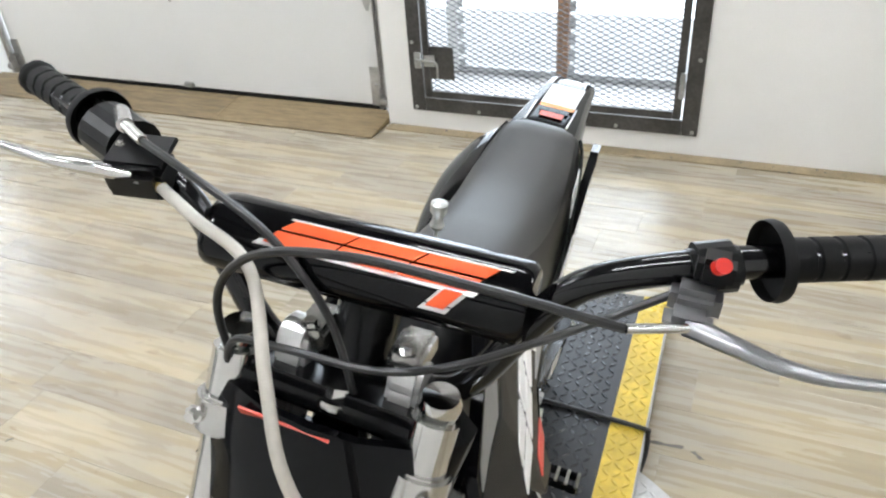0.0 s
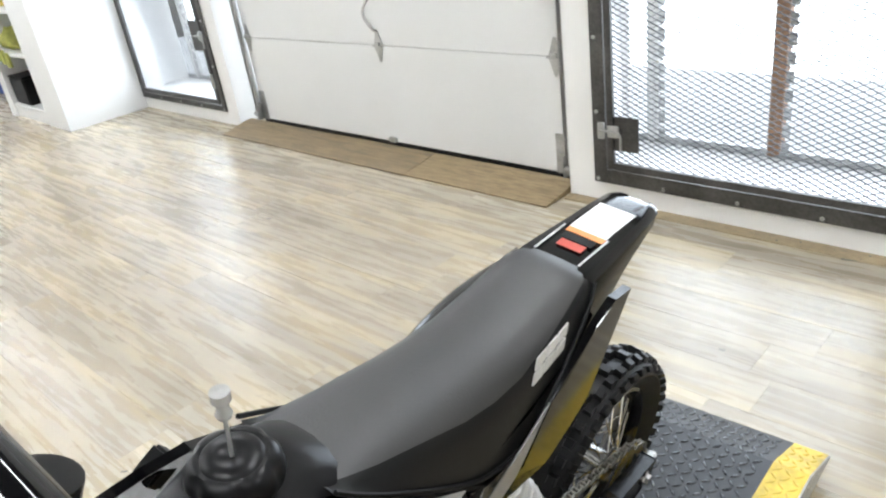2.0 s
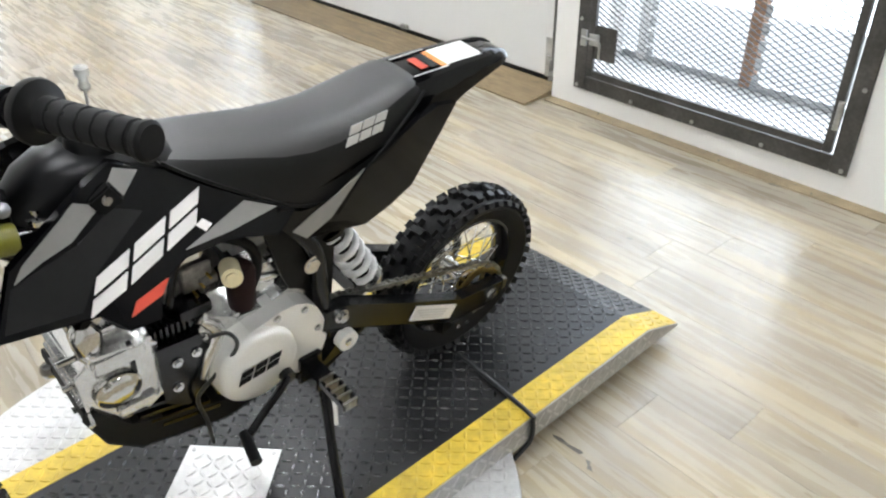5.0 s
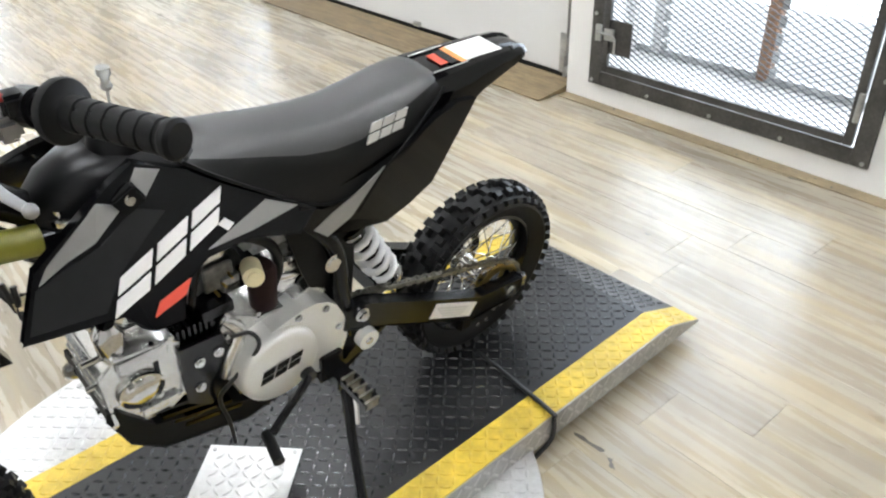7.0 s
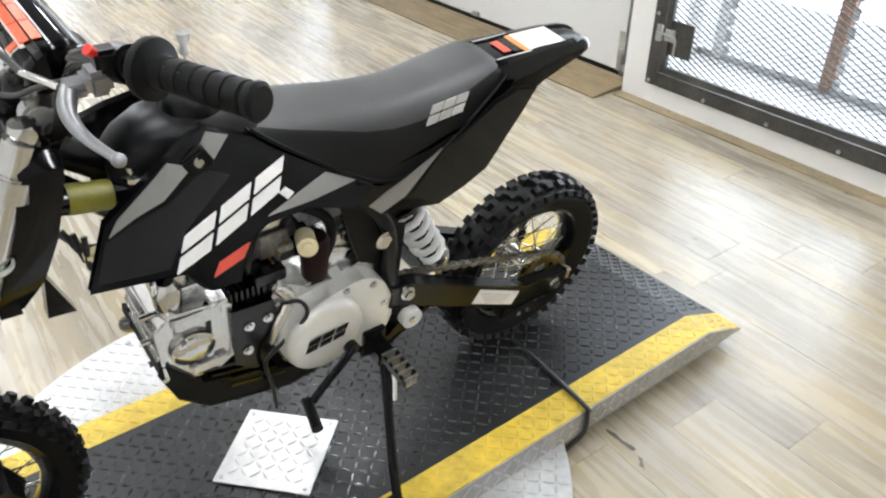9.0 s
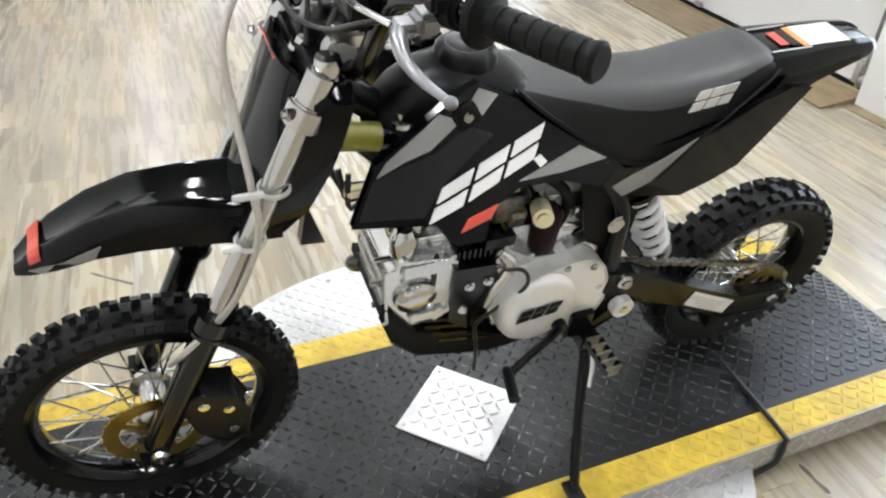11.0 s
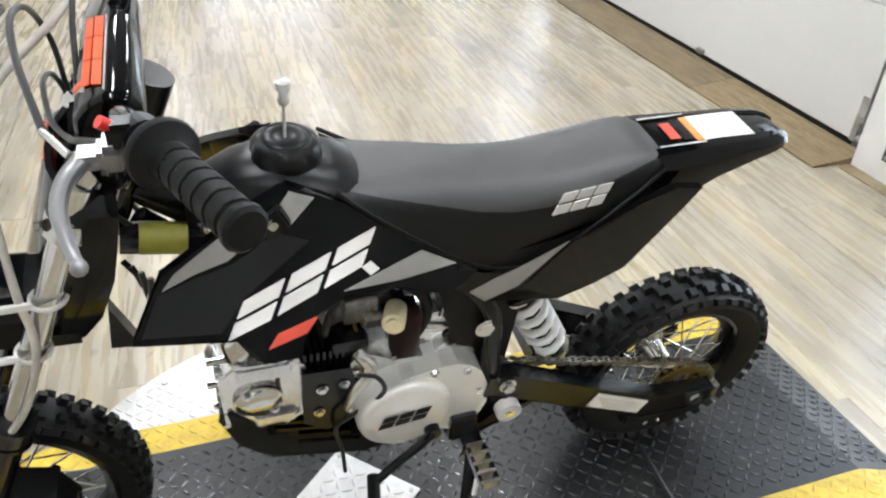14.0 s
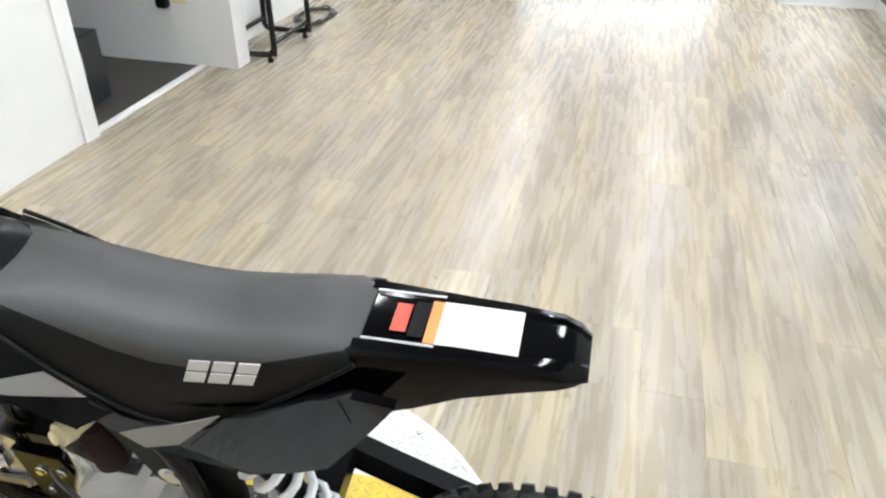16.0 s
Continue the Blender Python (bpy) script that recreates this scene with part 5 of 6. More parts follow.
FX = 0.083
for s in (1, -1):
    b = bmesh.new()
    tube(b, [fk(-0.03, s * FX), fk(0.02, s * FX), fk(0.245, s * FX), fk(0.275, s * FX)], lambda t: 0.021 if t < 0.9 else 0.026, 16, 4)
    bx(b, fk(-0.02, s * FX), (0.032, 0.04, 0.05))
    cyl(b, fk(0.262, s * FX), fk(0.268, s * FX), 0.0295, 20)
    cyl(b, fk(0.268, s * FX), fk(0.296, s * FX), 0.0275, 20)
    part("fork_lower", b, M_BAR, bike, "black lower fork leg", smooth=True)
    b = bmesh.new()
    cyl(b, fk(0.26, s * FX), fk(0.60, s * FX), 0.0150, 20)
    cyl(b, fk(0.63, s * FX), fk(0.672, s * FX), 0.0185, 20)
    part("fork_tube", b, M_CHROME, bike, "bright alloy fork tube", smooth=True)
    b = bmesh.new()
    RISE = Matrix.Translation((s * 0.047 + 0.004, -0.935, 0.812)) @ Matrix.Rotation(-0.365, 4, "X")
    bx(b, (0, 0, 0), (0.026, 0.034, 0.135), RISE)
    cyl(b, RISE @ Vector((-0.0130, 0, 0.0675)), RISE @ Vector((0.0130, 0, 0.0675)), 0.019, 20)
    bx(b, (0, 0, 0), (0.0275, 0.012, 0.10), RISE @ Matrix.Translation((0, -0.0165, -0.012)))
    part("bar_riser", b, M_ALU, bike, "polished handlebar riser", bevel=0.004)
    b = bmesh.new()
    cyl(b, fk(0.603, s * FX), fk(0.634, s * FX), 0.024, 20)
    bx(b, fk(0.619, s * FX, 0.0) + Vector((0, 0.02, 0)), (0.03, 0.05, 0.03))
    part("fork_clamp", b, M_SILVER, bike, "polished lower fork clamp", smooth=True, bevel=0.003)
    bolt(bike, fk(0.619, s * (FX + 0.012), 0.023), (0, -1, 0.2), 0.005, 0.008)
    b = bmesh.new()
    lathe(b, [(-0.012, 0.0001), (-0.012, 0.014), (0.0, 0.0165), (0.008, 0.014), (0.009, 0.0001)], fk(0.684, s * FX), "Z", 18)
    part("fork_cap", b, M_CHROME, bike, "bright fork cap", smooth=True)
    bolt(bike, fk(0.0, s * (FX + 0.021)), (s, 0, 0), 0.010, 0.010, name="axle_nut")
    bolt(bike, fk(-0.045, s * (FX + 0.016)), (s, 0, 0), 0.006, 0.006)
for t, name in ((0.603, "lower_yoke"), (0.652, "top_yoke")):
    b = bmesh.new()
    bx(b, (0, 0, 0), (0.15, 0.05, 0.024), Matrix.Translation(fk(t) + Vector((0, 0.014, 0))) @ Matrix.Rotation(-0.365, 4, "X"))
    part(name, b, M_FRAME, bike, bevel=0.006)
b = bmesh.new()
cyl(b, fk(0.56, 0, -0.045), fk(0.76, 0, -0.045), 0.026, 20)
part("steering_head", b, M_FRAME, bike, "black steering head", smooth=True)
b = bmesh.new()
tube(b, [(0, -0.90, 0.80), (0, -0.80, 0.72), (0, -0.68, 0.64), (0, -0.60, 0.60)], 0.022, 12, 4)
part("down_tube", b, M_FRAME, bike, smooth=True)
b = bmesh.new()
tube(b, [(0, -0.905, 0.745), (0, -0.83, 0.66), (0, -0.80, 0.56)], 0.016, 12, 4)
part("frame_tube", b, M_FRAME, bike, smooth=True)
b = bmesh.new()
cyl(b, (0.03, -0.925, 0.745), (0.03, -0.815, 0.725), 0.0190, 20)
part("ignition_coil", b, M_BAR, bike, smooth=True)
b = bmesh.new()
cyl(b, (0.03, -0.905, 0.7415), (0.03, -0.853, 0.732), 0.0196, 24)
part("coil_sticker", b, M_OLIVE, bike, "olive yellow sticker", smooth=True)
b = bmesh.new()
lathe(b, [(0.0, 0.0001), (0.0, 0.015), (0.008, 0.016), (0.010, 0.009), (0.020, 0.009), (0.021, 0.0001)], (0.035, -0.823, 0.75), "Z", 20)
part("frame_bolt", b, M_CHROME, bike, "large polished frame bolt", smooth=True)
b = bmesh.new()
for k in range(4):
    tube(b, [(0.02 + 0.012 * k, -0.93 + 0.01 * k, 0.70), (0.04 + 0.01 * k, -0.90, 0.67 - 0.006 * k), (0.05, -0.85, 0.672), (0.045 + 0.01 * k, -0.80, 0.65)], 0.004, 6, 4)
part("wiring_loom", b, M_CABLE, bike, smooth=True)
part("cable_connector", box((0.06, -0.885, 0.672), (0.018, 0.045, 0.014)), M_CREAM, bike, bevel=0.003)

bolt(bike, fk(0.655, 0.006, 0.0), (0, FD.y, FD.z), 0.011, 0.016, name="stem_nut")

# front fender
FEND = [(-1.295, 0.556, 0.022, 0.010, -0.046), (-1.275, 0.578, 0.034, 0.022, -0.042), (-1.245, 0.606, 0.043, 0.036, -0.036), (-1.20, 0.638, 0.050, 0.046, -0.028), (-1.15, 0.660, 0.055, 0.056, -0.020), (-1.09, 0.669, 0.059, 0.058, -0.010), (-1.03, 0.672, 0.062, 0.060, 0.0), (-0.99, 0.670, 0.060, 0.060, 0.003)]
FEND = [(y - 0.10 * (-0.99 - y), z + 0.008, w, h, cx) for y, z, w, h, cx in FEND]
b = bmesh.new()
secs = []
for y, z, w, h, cx in FEND:
    out = [(w + 0.002, z - h), (w, z - h * 0.62), (w * 0.95, z - h * 0.36), (w * 0.84, z - h * 0.15), (w * 0.70, z - h * 0.03), (w * 0.60, z), (w * 0.50, z - 0.0025), (0, z - 0.004)]
    inn = [(0, z - 0.009), (w * 0.44, z - 0.009), (w * 0.80, z - h * 0.26 - 0.004), (w - 0.006, z - h * 0.55), (w - 0.006, z - h)]
    r = out + inn
    ring = [Vector((cx + x, y, zz)) for x, zz in out] + [Vector((cx - x, y, zz)) for x, zz in out[-2::-1]]
    ring += [Vector((cx - x, y, zz)) for x, zz in inn[::-1][:-1]] + [Vector((cx + x, y, zz)) for x, zz in inn]
    secs.append(ring)
loft(b, secs)
part("front_fender", b, M_BLK, bike, "gloss black front fender", smooth=True)
for s in (1, -1):
    b = bmesh.new()
    prism(b, [(y - 0.10 * (-0.99 - y), z + 0.008) for y, z in ((-1.276, 0.566), (-1.262, 0.562), (-1.20, 0.594), (-1.19, 0.616), (-1.235, 0.585))], lambda y, z: -0.042 + 0.165 * (y + 1.303) + s * (0.036 + 0.19 * (y + 1.303) + 0.002), s * 0.002)
    part("fender_graphic", b, M_STRIPE, bike, "grey fender graphic")
b = bmesh.new()
rows = []
for y, z, w, h, cx in ((-1.3002, 0.5888, 0.035, 0.024, -0.0415), (-1.2848, 0.6024, 0.039, 0.030, -0.039)):
    half = [(w * 0.97, z - h * 0.42), (w * 0.86, z - h * 0.15), (w * 0.64, z), (0, z - 0.003)]
    rows.append([Vector((cx + x, y - 0.0008, zz + 0.0015)) for x, zz in half] + [Vector((cx - x, y - 0.0008, zz + 0.0015)) for x, zz in half[-2::-1]])
for d in (0.0, 0.0012):
    g = [[b.verts.new(p + Vector((0, -d, d))) for p in r] for r in rows]
    for k in range(6):
        b.faces.new((g[0][k], g[0][k + 1], g[1][k + 1], g[1][k]))
part("fender_flash", b, M_RED, bike, "red fender flash")

# number plate shield
b = bmesh.new()
PL = [(0.62, 0.058, 0.10), (0.67, 0.078, 0.115), (0.74, 0.094, 0.115), (0.80, 0.104, 0.105), (0.842, 0.110, 0.095), (0.858, 0.094, 0.088)]
secs = []
for z, w, dep in PL:
    yf = -1.062 + (z - 0.62) * 0.37
    o = [(w, yf + dep * 0.75), (w * 0.97, yf + dep * 0.35), (w * 0.80, yf + 0.012), (w * 0.4, yf), (0, yf - 0.003)]
    i = [(0, yf + 0.004), (w * 0.38, yf + 0.006), (w * 0.74, yf + 0.018), (w * 0.9, yf + dep * 0.35), (w - 0.006, yf + dep * 0.75)]
    ring = [Vector((x, y, z)) for x, y in o] + [Vector((-x, y, z)) for x, y in o[-2::-1]] + [Vector((-x, y, z)) for x, y in i[::-1][:-1]] + [Vector((x, y, z)) for x, y in i]
    secs.append(ring)
loft(b, secs)
part("number_shield", b, M_BLK, bike, "gloss black front number shield", smooth=True)
b = bmesh.new()
bx(b, (0, 0, 0), (0.075, 0.002, 0.02), pose(-0.02, -0.9745, 0.845, 20, 0, 0))
part("shield_flash", b, M_RED, bike, "red shield graphic")
b = bmesh.new()
prism(b, [(-0.965, 0.582), (-0.93, 0.578), (-0.955, 0.655)], flat(0.05), 0.02)
part("cable_guide", b, M_BLK, bike)

# handlebar, set a little askew
BEFORE_BAR = set(bike.children)
b = bmesh.new()
BAR = [(0, -0.885, 0.880), (0.055, -0.885, 0.880), (0.085, -0.882, 0.898), (0.118, -0.874, 0.955), (0.148, -0.866, 0.995), (0.20, -0.852, 1.016), (0.27, -0.825, 1.026), (0.345, -0.790, 1.028)]
tube(b, [(-x, y, z) for x, y, z in BAR[:0:-1]] + BAR, 0.0112, 14, 5)
part("handlebar", b, M_BAR, bike, "gloss black handlebar", smooth=True)
for s in (1, -1):
    b = bmesh.new()
    bx(b, (s * 0.037 + 0.004, -0.885, 0.912), (0.026, 0.042, 0.02))
    part("bar_clamp", b, M_SILVER, bike, "polished bar clamp", bevel=0.004)
    bolt(bike, (s * 0.037 + 0.004, -0.897, 0.922), (0, 0, 1), 0.005, 0.006)
b = bmesh.new()
cyl(b, (-0.124, -0.872, 0.967), (0.124, -0.872, 0.967), 0.008, 12)
part("crossbar", b, M_BAR, bike, smooth=True)
b = bmesh.new()
PADN, PADU = Vector((0, -0.50, 0.866)), Vector((0, 0.866, 0.50))
pcn = Vector((0.002, -0.880, 0.979))
secs = []
for x in (-0.118, -0.115, -0.108, 0.108, 0.115, 0.118):
    k = 0.84 if abs(x) > 0.117 else 0.96 if abs(x) > 0.11 else 1.0
    r = [(-0.026, -0.016), (-0.030, -0.004), (-0.029, 0.006), (-0.022, 0.0145), (-0.011, 0.0185), (0.0, 0.0195), (0.012, 0.0185), (0.023, 0.0145), (0.031, 0.006), (0.034, -0.006), (0.029, -0.017), (0.012, -0.022), (-0.012, -0.022)]
    secs.append([pcn + Vector((x, 0, 0)) + PADU * (u * k) + PADN * (v * k) for u, v in r])
loft(b, secs)
part("bar_pad", b, M_BLK, bike, "black vinyl crossbar pad", smooth=True)


def pad_mark(z, grow, material, name, label):
    """The stepped emblem on the pad: three slanted blocks with slits, on its front and top face."""
    def bar(x0, x1, u0, u1, sl=0.024):
        b = bmesh.new()
        q = [pcn + Vector((x, 0, 0)) + PADU * u + PADN * (0.0195 + z - 0.36 * abs(u) * abs(u) / 0.03) for x, u in ((x0 + sl * (u0 / 0.03), u0), (x1 + sl * (u0 / 0.03), u0), (x1 + sl * (u1 / 0.03), u1), (x0 + sl * (u1 / 0.03), u1))]
        f = [b.verts.new(p) for p in q]
        g = [b.verts.new(p + PADN * 0.0012) for p in q]
        b.faces.new(g)
        for k in range(4):
            b.faces.new((f[k], f[(k + 1) % 4], g[(k + 1) % 4], g[k]))
        part(name, b, material, bike, label)

    if grow:
        bar(-0.064, 0.094, -0.012, 0.014)
        bar(0.072, 0.090, -0.026, -0.0125)
    else:
        for k in range(3):
            x = -0.058 + 0.049 * k
            bar(x, x + 0.047, 0.0025, 0.0115)
            bar(x, x + 0.047, -0.0095, 0.0005)
        bar(0.075, 0.087, -0.024, -0.0115)


pad_mark(0.0, True, M_SILVERV, "pad_graphic", "silver graphic outline on the pad")
pad_mark(0.0014, False, M_ORANGE, "pad_graphic", "orange stepped graphic on the pad")

for s in (1, -1):
    p, q = Vector((s * (0.250 if s > 0 else 0.244), -0.832, 1.0235)), Vector((s * 0.350, -0.7875, 1.0285))
    d = (q - p).normalized()
    b = bmesh.new()
    _, a, c2 = axes_of(d)
    prof = [(-0.002, 0.0265), (0.003, 0.0275), (0.006, 0.0265), (0.009, 0.018)]
    for k in range(6):
        t = 0.012 + k * 0.0152
        prof += [(t, 0.0150), (t + 0.0110, 0.0150), (t + 0.0118, 0.0136), (t + 0.0142, 0.0136)]
    prof += [(0.104, 0.0150), (0.107, 0.0166), (0.111, 0.0166), (0.114, 0.0135), (0.114, 0.0001)]
    n = 28
    rings = [[b.verts.new(p + d * t + (a * math.cos(2 * math.pi * k / n) + c2 * math.sin(2 * math.pi * k / n)) * (r * (0.965 if (k % 4 == 0 and 0.012 < t < 0.112) else 1))) for k in range(n)] for t, r in prof]
    for u, v in zip(rings, rings[1:]):
        for k in range(n):
            b.faces.new((u[k], u[(k + 1) % n], v[(k + 1) % n], v[k]))
    bmesh.ops.remove_doubles(b, verts=b.verts, dist=1e-5)
    part("grip", b, M_RUB, bike, "black ribbed rubber grip", smooth=True)
# left controls: kill switch and clutch lever
b = bmesh.new()
cyl(b, (0.207, -0.850, 1.016), (0.234, -0.840, 1.021), 0.0175, 18)
bx(b, (0.221, -0.858, 1.026), (0.022, 0.022, 0.020))
part("kill_switch", b, M_SAT, bike, "black kill switch housing", bevel=0.004)
b = bmesh.new()
cyl(b, (0.222, -0.866, 1.032), (0.224, -0.872, 1.038), 0.0050, 16)
part("kill_button", b, mat("red_button", (0.75, 0.03, 0.02), 0.35), bike, "red kill button", smooth=True)
for s in (1, -1):
    b = bmesh.new()
    o, up = (0.038, 0.0) if s > 0 else (-0.004, 0.014)
    bx(b, (s * (0.176 + o), -0.868, 1.006 + up), (0.030, 0.022, 0.022))
    bx(b, (s * (0.174 + o), -0.886, 1.002 + up), (0.028, 0.024, 0.012))
    part("lever_perch", b, M_LEVER, bike, "cast lever perch", bevel=0.005)
    b = bmesh.new()
    reach = 0.284 if s > 0 else 0.316
    tube(b, [(s * (0.175 + o), -0.890, 1.002 + up), (s * (0.20 + o), -0.900, 1.003 + up * 1.4), (s * (0.225 + o), -0.904, 0.999 + up * 1.8), (s * (0.25 + o), -0.900, 0.993 + up * 2), (s * (reach + o), -0.890, 0.990 + up * 2)], lambda t: 0.0088 - 0.0048 * t, 12, 5)
    for v in b.verts:
        v.co.z = 0.999 + up * 1.6 + (v.co.z - 0.999 - up * 1.6) * 0.72
    bmesh.ops.create_icosphere(b, subdivisions=2, radius=0.0060, matrix=Matrix.Translation((s * (reach + o), -0.890, 0.9925 + up * 1.9)))
    part("brake_lever" if s < 0 else "clutch_lever", b, M_LEVER if s > 0 else M_SILVER, bike, "curved silver alloy lever with a ball end", smooth=True)
# right controls: master cylinder and throttle
b = bmesh.new()
bx(b, (0, 0, 0), (0.045, 0.036, 0.030), pose(-0.172, -0.880, 1.014, 15, 0, 12))
part("brake_master_cylinder", b, M_SAT, bike, "black brake fluid reservoir", bevel=0.005)
b = bmesh.new()
bx(b, (0, 0, 0), (0.046, 0.037, 0.004), pose(-0.172, -0.8756, 1.0305, 15, 0, 12))
part("reservoir_lid", b, M_SAT, bike, bevel=0.002)
for u in (-0.02, 0.02):
    bolt(bike, (-0.172 + u * 0.8, -0.877, 1.0325), (0, 0, 1), 0.0025, 0.003)
b = bmesh.new()
cyl(b, (-0.196, -0.855, 1.018), (-0.232, -0.841, 1.022), 0.024, 18)
part("throttle_housing", b, M_SAT, bike, bevel=0.003)
b = bmesh.new()
cyl(b, (-0.215, -0.840, 1.040), (-0.190, -0.866, 1.044), 0.0065, 12)
cyl(b, (-0.190, -0.866, 1.044), (-0.165, -0.880, 1.042), 0.0045, 12)
part("cable_adjuster", b, M_SILVER, bike, smooth=True)
b = bmesh.new()
cyl(b, (0.212, -0.898, 1.005), (0.180, -0.918, 1.009), 0.0032, 12)
part("cable_adjuster", b, M_SILVER, bike, smooth=True)
ASKEW = Matrix.Translation((-0.003, -0.886, 0.960)) @ Matrix.Rotation(radians(-5.0), 4, "Y") @ Matrix.Diagonal((1.08, 1, 1, 1)) @ Matrix.Translation((0, 0.87, -0.986))
for ob in set(bike.children) - BEFORE_BAR:
    ob.matrix_basis = ASKEW @ ob.matrix_basis
# cables and brake hose
for pts, r in (([(0.188, -0.934, 1.000), (0.10, -0.955, 1.012), (0.02, -0.965, 1.012), (-0.05, -0.962, 0.985), (-0.085, -0.955, 0.93), (-0.075, -0.95, 0.86), (-0.05, -0.93, 0.78), (0.0, -0.88, 0.70)], 0.0032),
               ([(0.2155, -0.880, 1.000), (0.15, -0.915, 0.962), (0.09, -0.935, 0.925), (0.04, -0.955, 0.915), (-0.03, -0.965, 0.915), (-0.07, -0.96, 0.90), (-0.08, -0.95, 0.85), (-0.05, -0.93, 0.78)], 0.003),
               ([(-0.185, -0.896, 1.000), (-0.13, -0.915, 0.998), (-0.06, -0.925, 0.975), (-0.01, -0.93, 0.925), (0.02, -0.94, 0.86), (0.03, -0.93, 0.79), (0.02, -0.86, 0.70)], 0.0032)):
    b = bmesh.new()
    tube(b, pts, r, 8, 7)
    part("control_cable", b, M_CABLE, bike, "black control cable", smooth=True)
b = bmesh.new()
tube(b, [(-0.165, -0.905, 0.970), (-0.12, -0.925, 0.968), (-0.06, -0.950, 0.962), (-0.015, -1.005, 0.925), (0.015, -1.033, 0.875), (0.055, -1.032, 0.80), (0.092, -1.028, 0.735), (0.104, -1.028, 0.66), (0.102, -1.07, 0.55), (0.092, -1.135, 0.465), (0.075, -1.165, 0.42)], 0.0046, 10, 7)
part("brake_hose", b, M_HOSE, bike, "beige braided brake hose", smooth=True)
b = bmesh.new()
cyl(b, (-0.165, -0.905, 0.970), (-0.187, -0.895, 0.972), 0.005, 10)
part("hose_fitting", b, M_GOLD, bike, smooth=True)
for t, g in ((0.515, 0.05), (0.43, 0.0)):
    b = bmesh.new()
    c = fk(t, FX + 0.004)
    lathe(b, [(-0.004, 0.0175), (-0.004, 0.0205), (0.004, 0.0205), (0.004, 0.0175)], c, "Z", 20, True)
    bx(b, c + Vector((0.012, -0.025 - g * 0.15, 0.003)), (0.008, 0.022 + g * 0.3, 0.008))
    part("hose_clip", b, M_WPLA, bike, "white plastic hose clip", bevel=0.002)
b = bmesh.new()
prism(b, [(-1.162, 0.345), (-1.132, 0.36), (-1.087, 0.34), (-1.07, 0.285), (-1.076, 0.23), (-1.113, 0.22), (-1.143, 0.265)], flat(0.094), 0.045)
part("brake_caliper", b, M_SAT, bike, "black front brake caliper", bevel=0.007)
bolt(bike, (0.094, -1.132, 0.325), (1, 0, 0), 0.006, 0.004)
bolt(bike, (0.094, -1.097, 0.305), (1, 0, 0), 0.006, 0.004)
bolt(bike, (0.094, -1.095, 0.25), (1, 0, 0), 0.006, 0.004)

# ---- things along the room ----
# open shelf unit
sx0, sx1, sy0 = -6.37, -5.154, 0.987
shelf = empty("shelf_unit", pose(0, 0, 0), "tall white open shelf unit against the wall", "shelf")
for c, s in (((sx1 - 0.20, (sy0 + WY) / 2, 1.1), (0.40, WY - sy0 - 0.004, 2.2)), ((sx0 + 0.06, (sy0 + WY) / 2, 1.1), (0.12, WY - sy0 - 0.004, 2.2))):
    part("side_panel", box(c, s), M_SHELF, shelf, bevel=0.003)
part("back_panel", box(((sx0 + sx1) / 2 - 0.14, WY - 0.02, 1.1), (sx1 - sx0 - 0.524, 0.02, 2.2)), M_SHELF, shelf)
for z in (0.10, 0.53, 0.86, 1.3, 1.75, 2.17):
    part("shelf_board", box(((sx0 + sx1) / 2 - 0.14, (sy0 + WY) / 2 - 0.015, z), (sx1 - sx0 - 0.524, WY - sy0 - 0.06, 0.025)), M_SHELF, shelf, bevel=0.002)
part("plinth", box(((sx0 + sx1) / 2 - 0.14, sy0 + 0.03, 0.042), (sx1 - sx0 - 0.524, 0.02, 0.08)), M_SHELF, shelf)
bi = empty("storage_box", pose(-6.07, 1.13, 0.113), "small black box on the lowest shelf", "box")
part("box_body", box((0, 0, 0.11), (0.30, 0.22, 0.22)), M_RUB, bi, bevel=0.01)
part("box_lid", box((0, 0, 0.225), (0.31, 0.23, 0.012)), M_RUB, bi, bevel=0.003)
b = bmesh.new()
random.seed(4)
secs = []
for k in range(9):
    t = k / 8
    w, h = 0.05 + 0.05 * math.sin(math.pi * t), 0.03 + 0.06 * math.sin(math.pi * t)
    secs.append([Vector((-0.2 + 0.4 * t, w * math.cos(a) * (0.8 + 0.4 * random.random()) - 0.06, max(0.002, h + h * math.sin(a) * (0.7 + 0.5 * random.random())))) for a in [2 * math.pi * j / 14 for j in range(14)]])
loft(b, secs)
for k in range(3):
    bx(b, (-0.12 + 0.09 * k, -0.175, -0.02 - 0.02 * k), (0.07, 0.02, 0.11))
ob = tagged(part("cloth", b, M_CLOTH, smooth=True, m=pose(-6.02, 1.17, 0.548)), "crumpled yellow-green cloth hanging over the shelf edge", "cloth")
for i, (dx, col, h) in enumerate(((-0.30, (0.75, 0.6, 0.1), 0.10), (-0.16, (0.5, 0.06, 0.05), 0.16), (-0.04, (0.1, 0.15, 0.45), 0.2))):
    b = bmesh.new()
    lathe(b, [(0, 0.0001), (0, 0.045), (h * 0.8, 0.045), (h * 0.88, 0.03), (h, 0.03), (h, 0.0001)], (0, 0, 0), "Z", 20)
    tagged(part("bottle", b, mat("bottle_plastic", col, 0.35), smooth=True, m=pose(-5.80 + dx, 1.16, 0.873)), "small coloured plastic bottle on the shelf", "bottle", "bottles on the shelf")

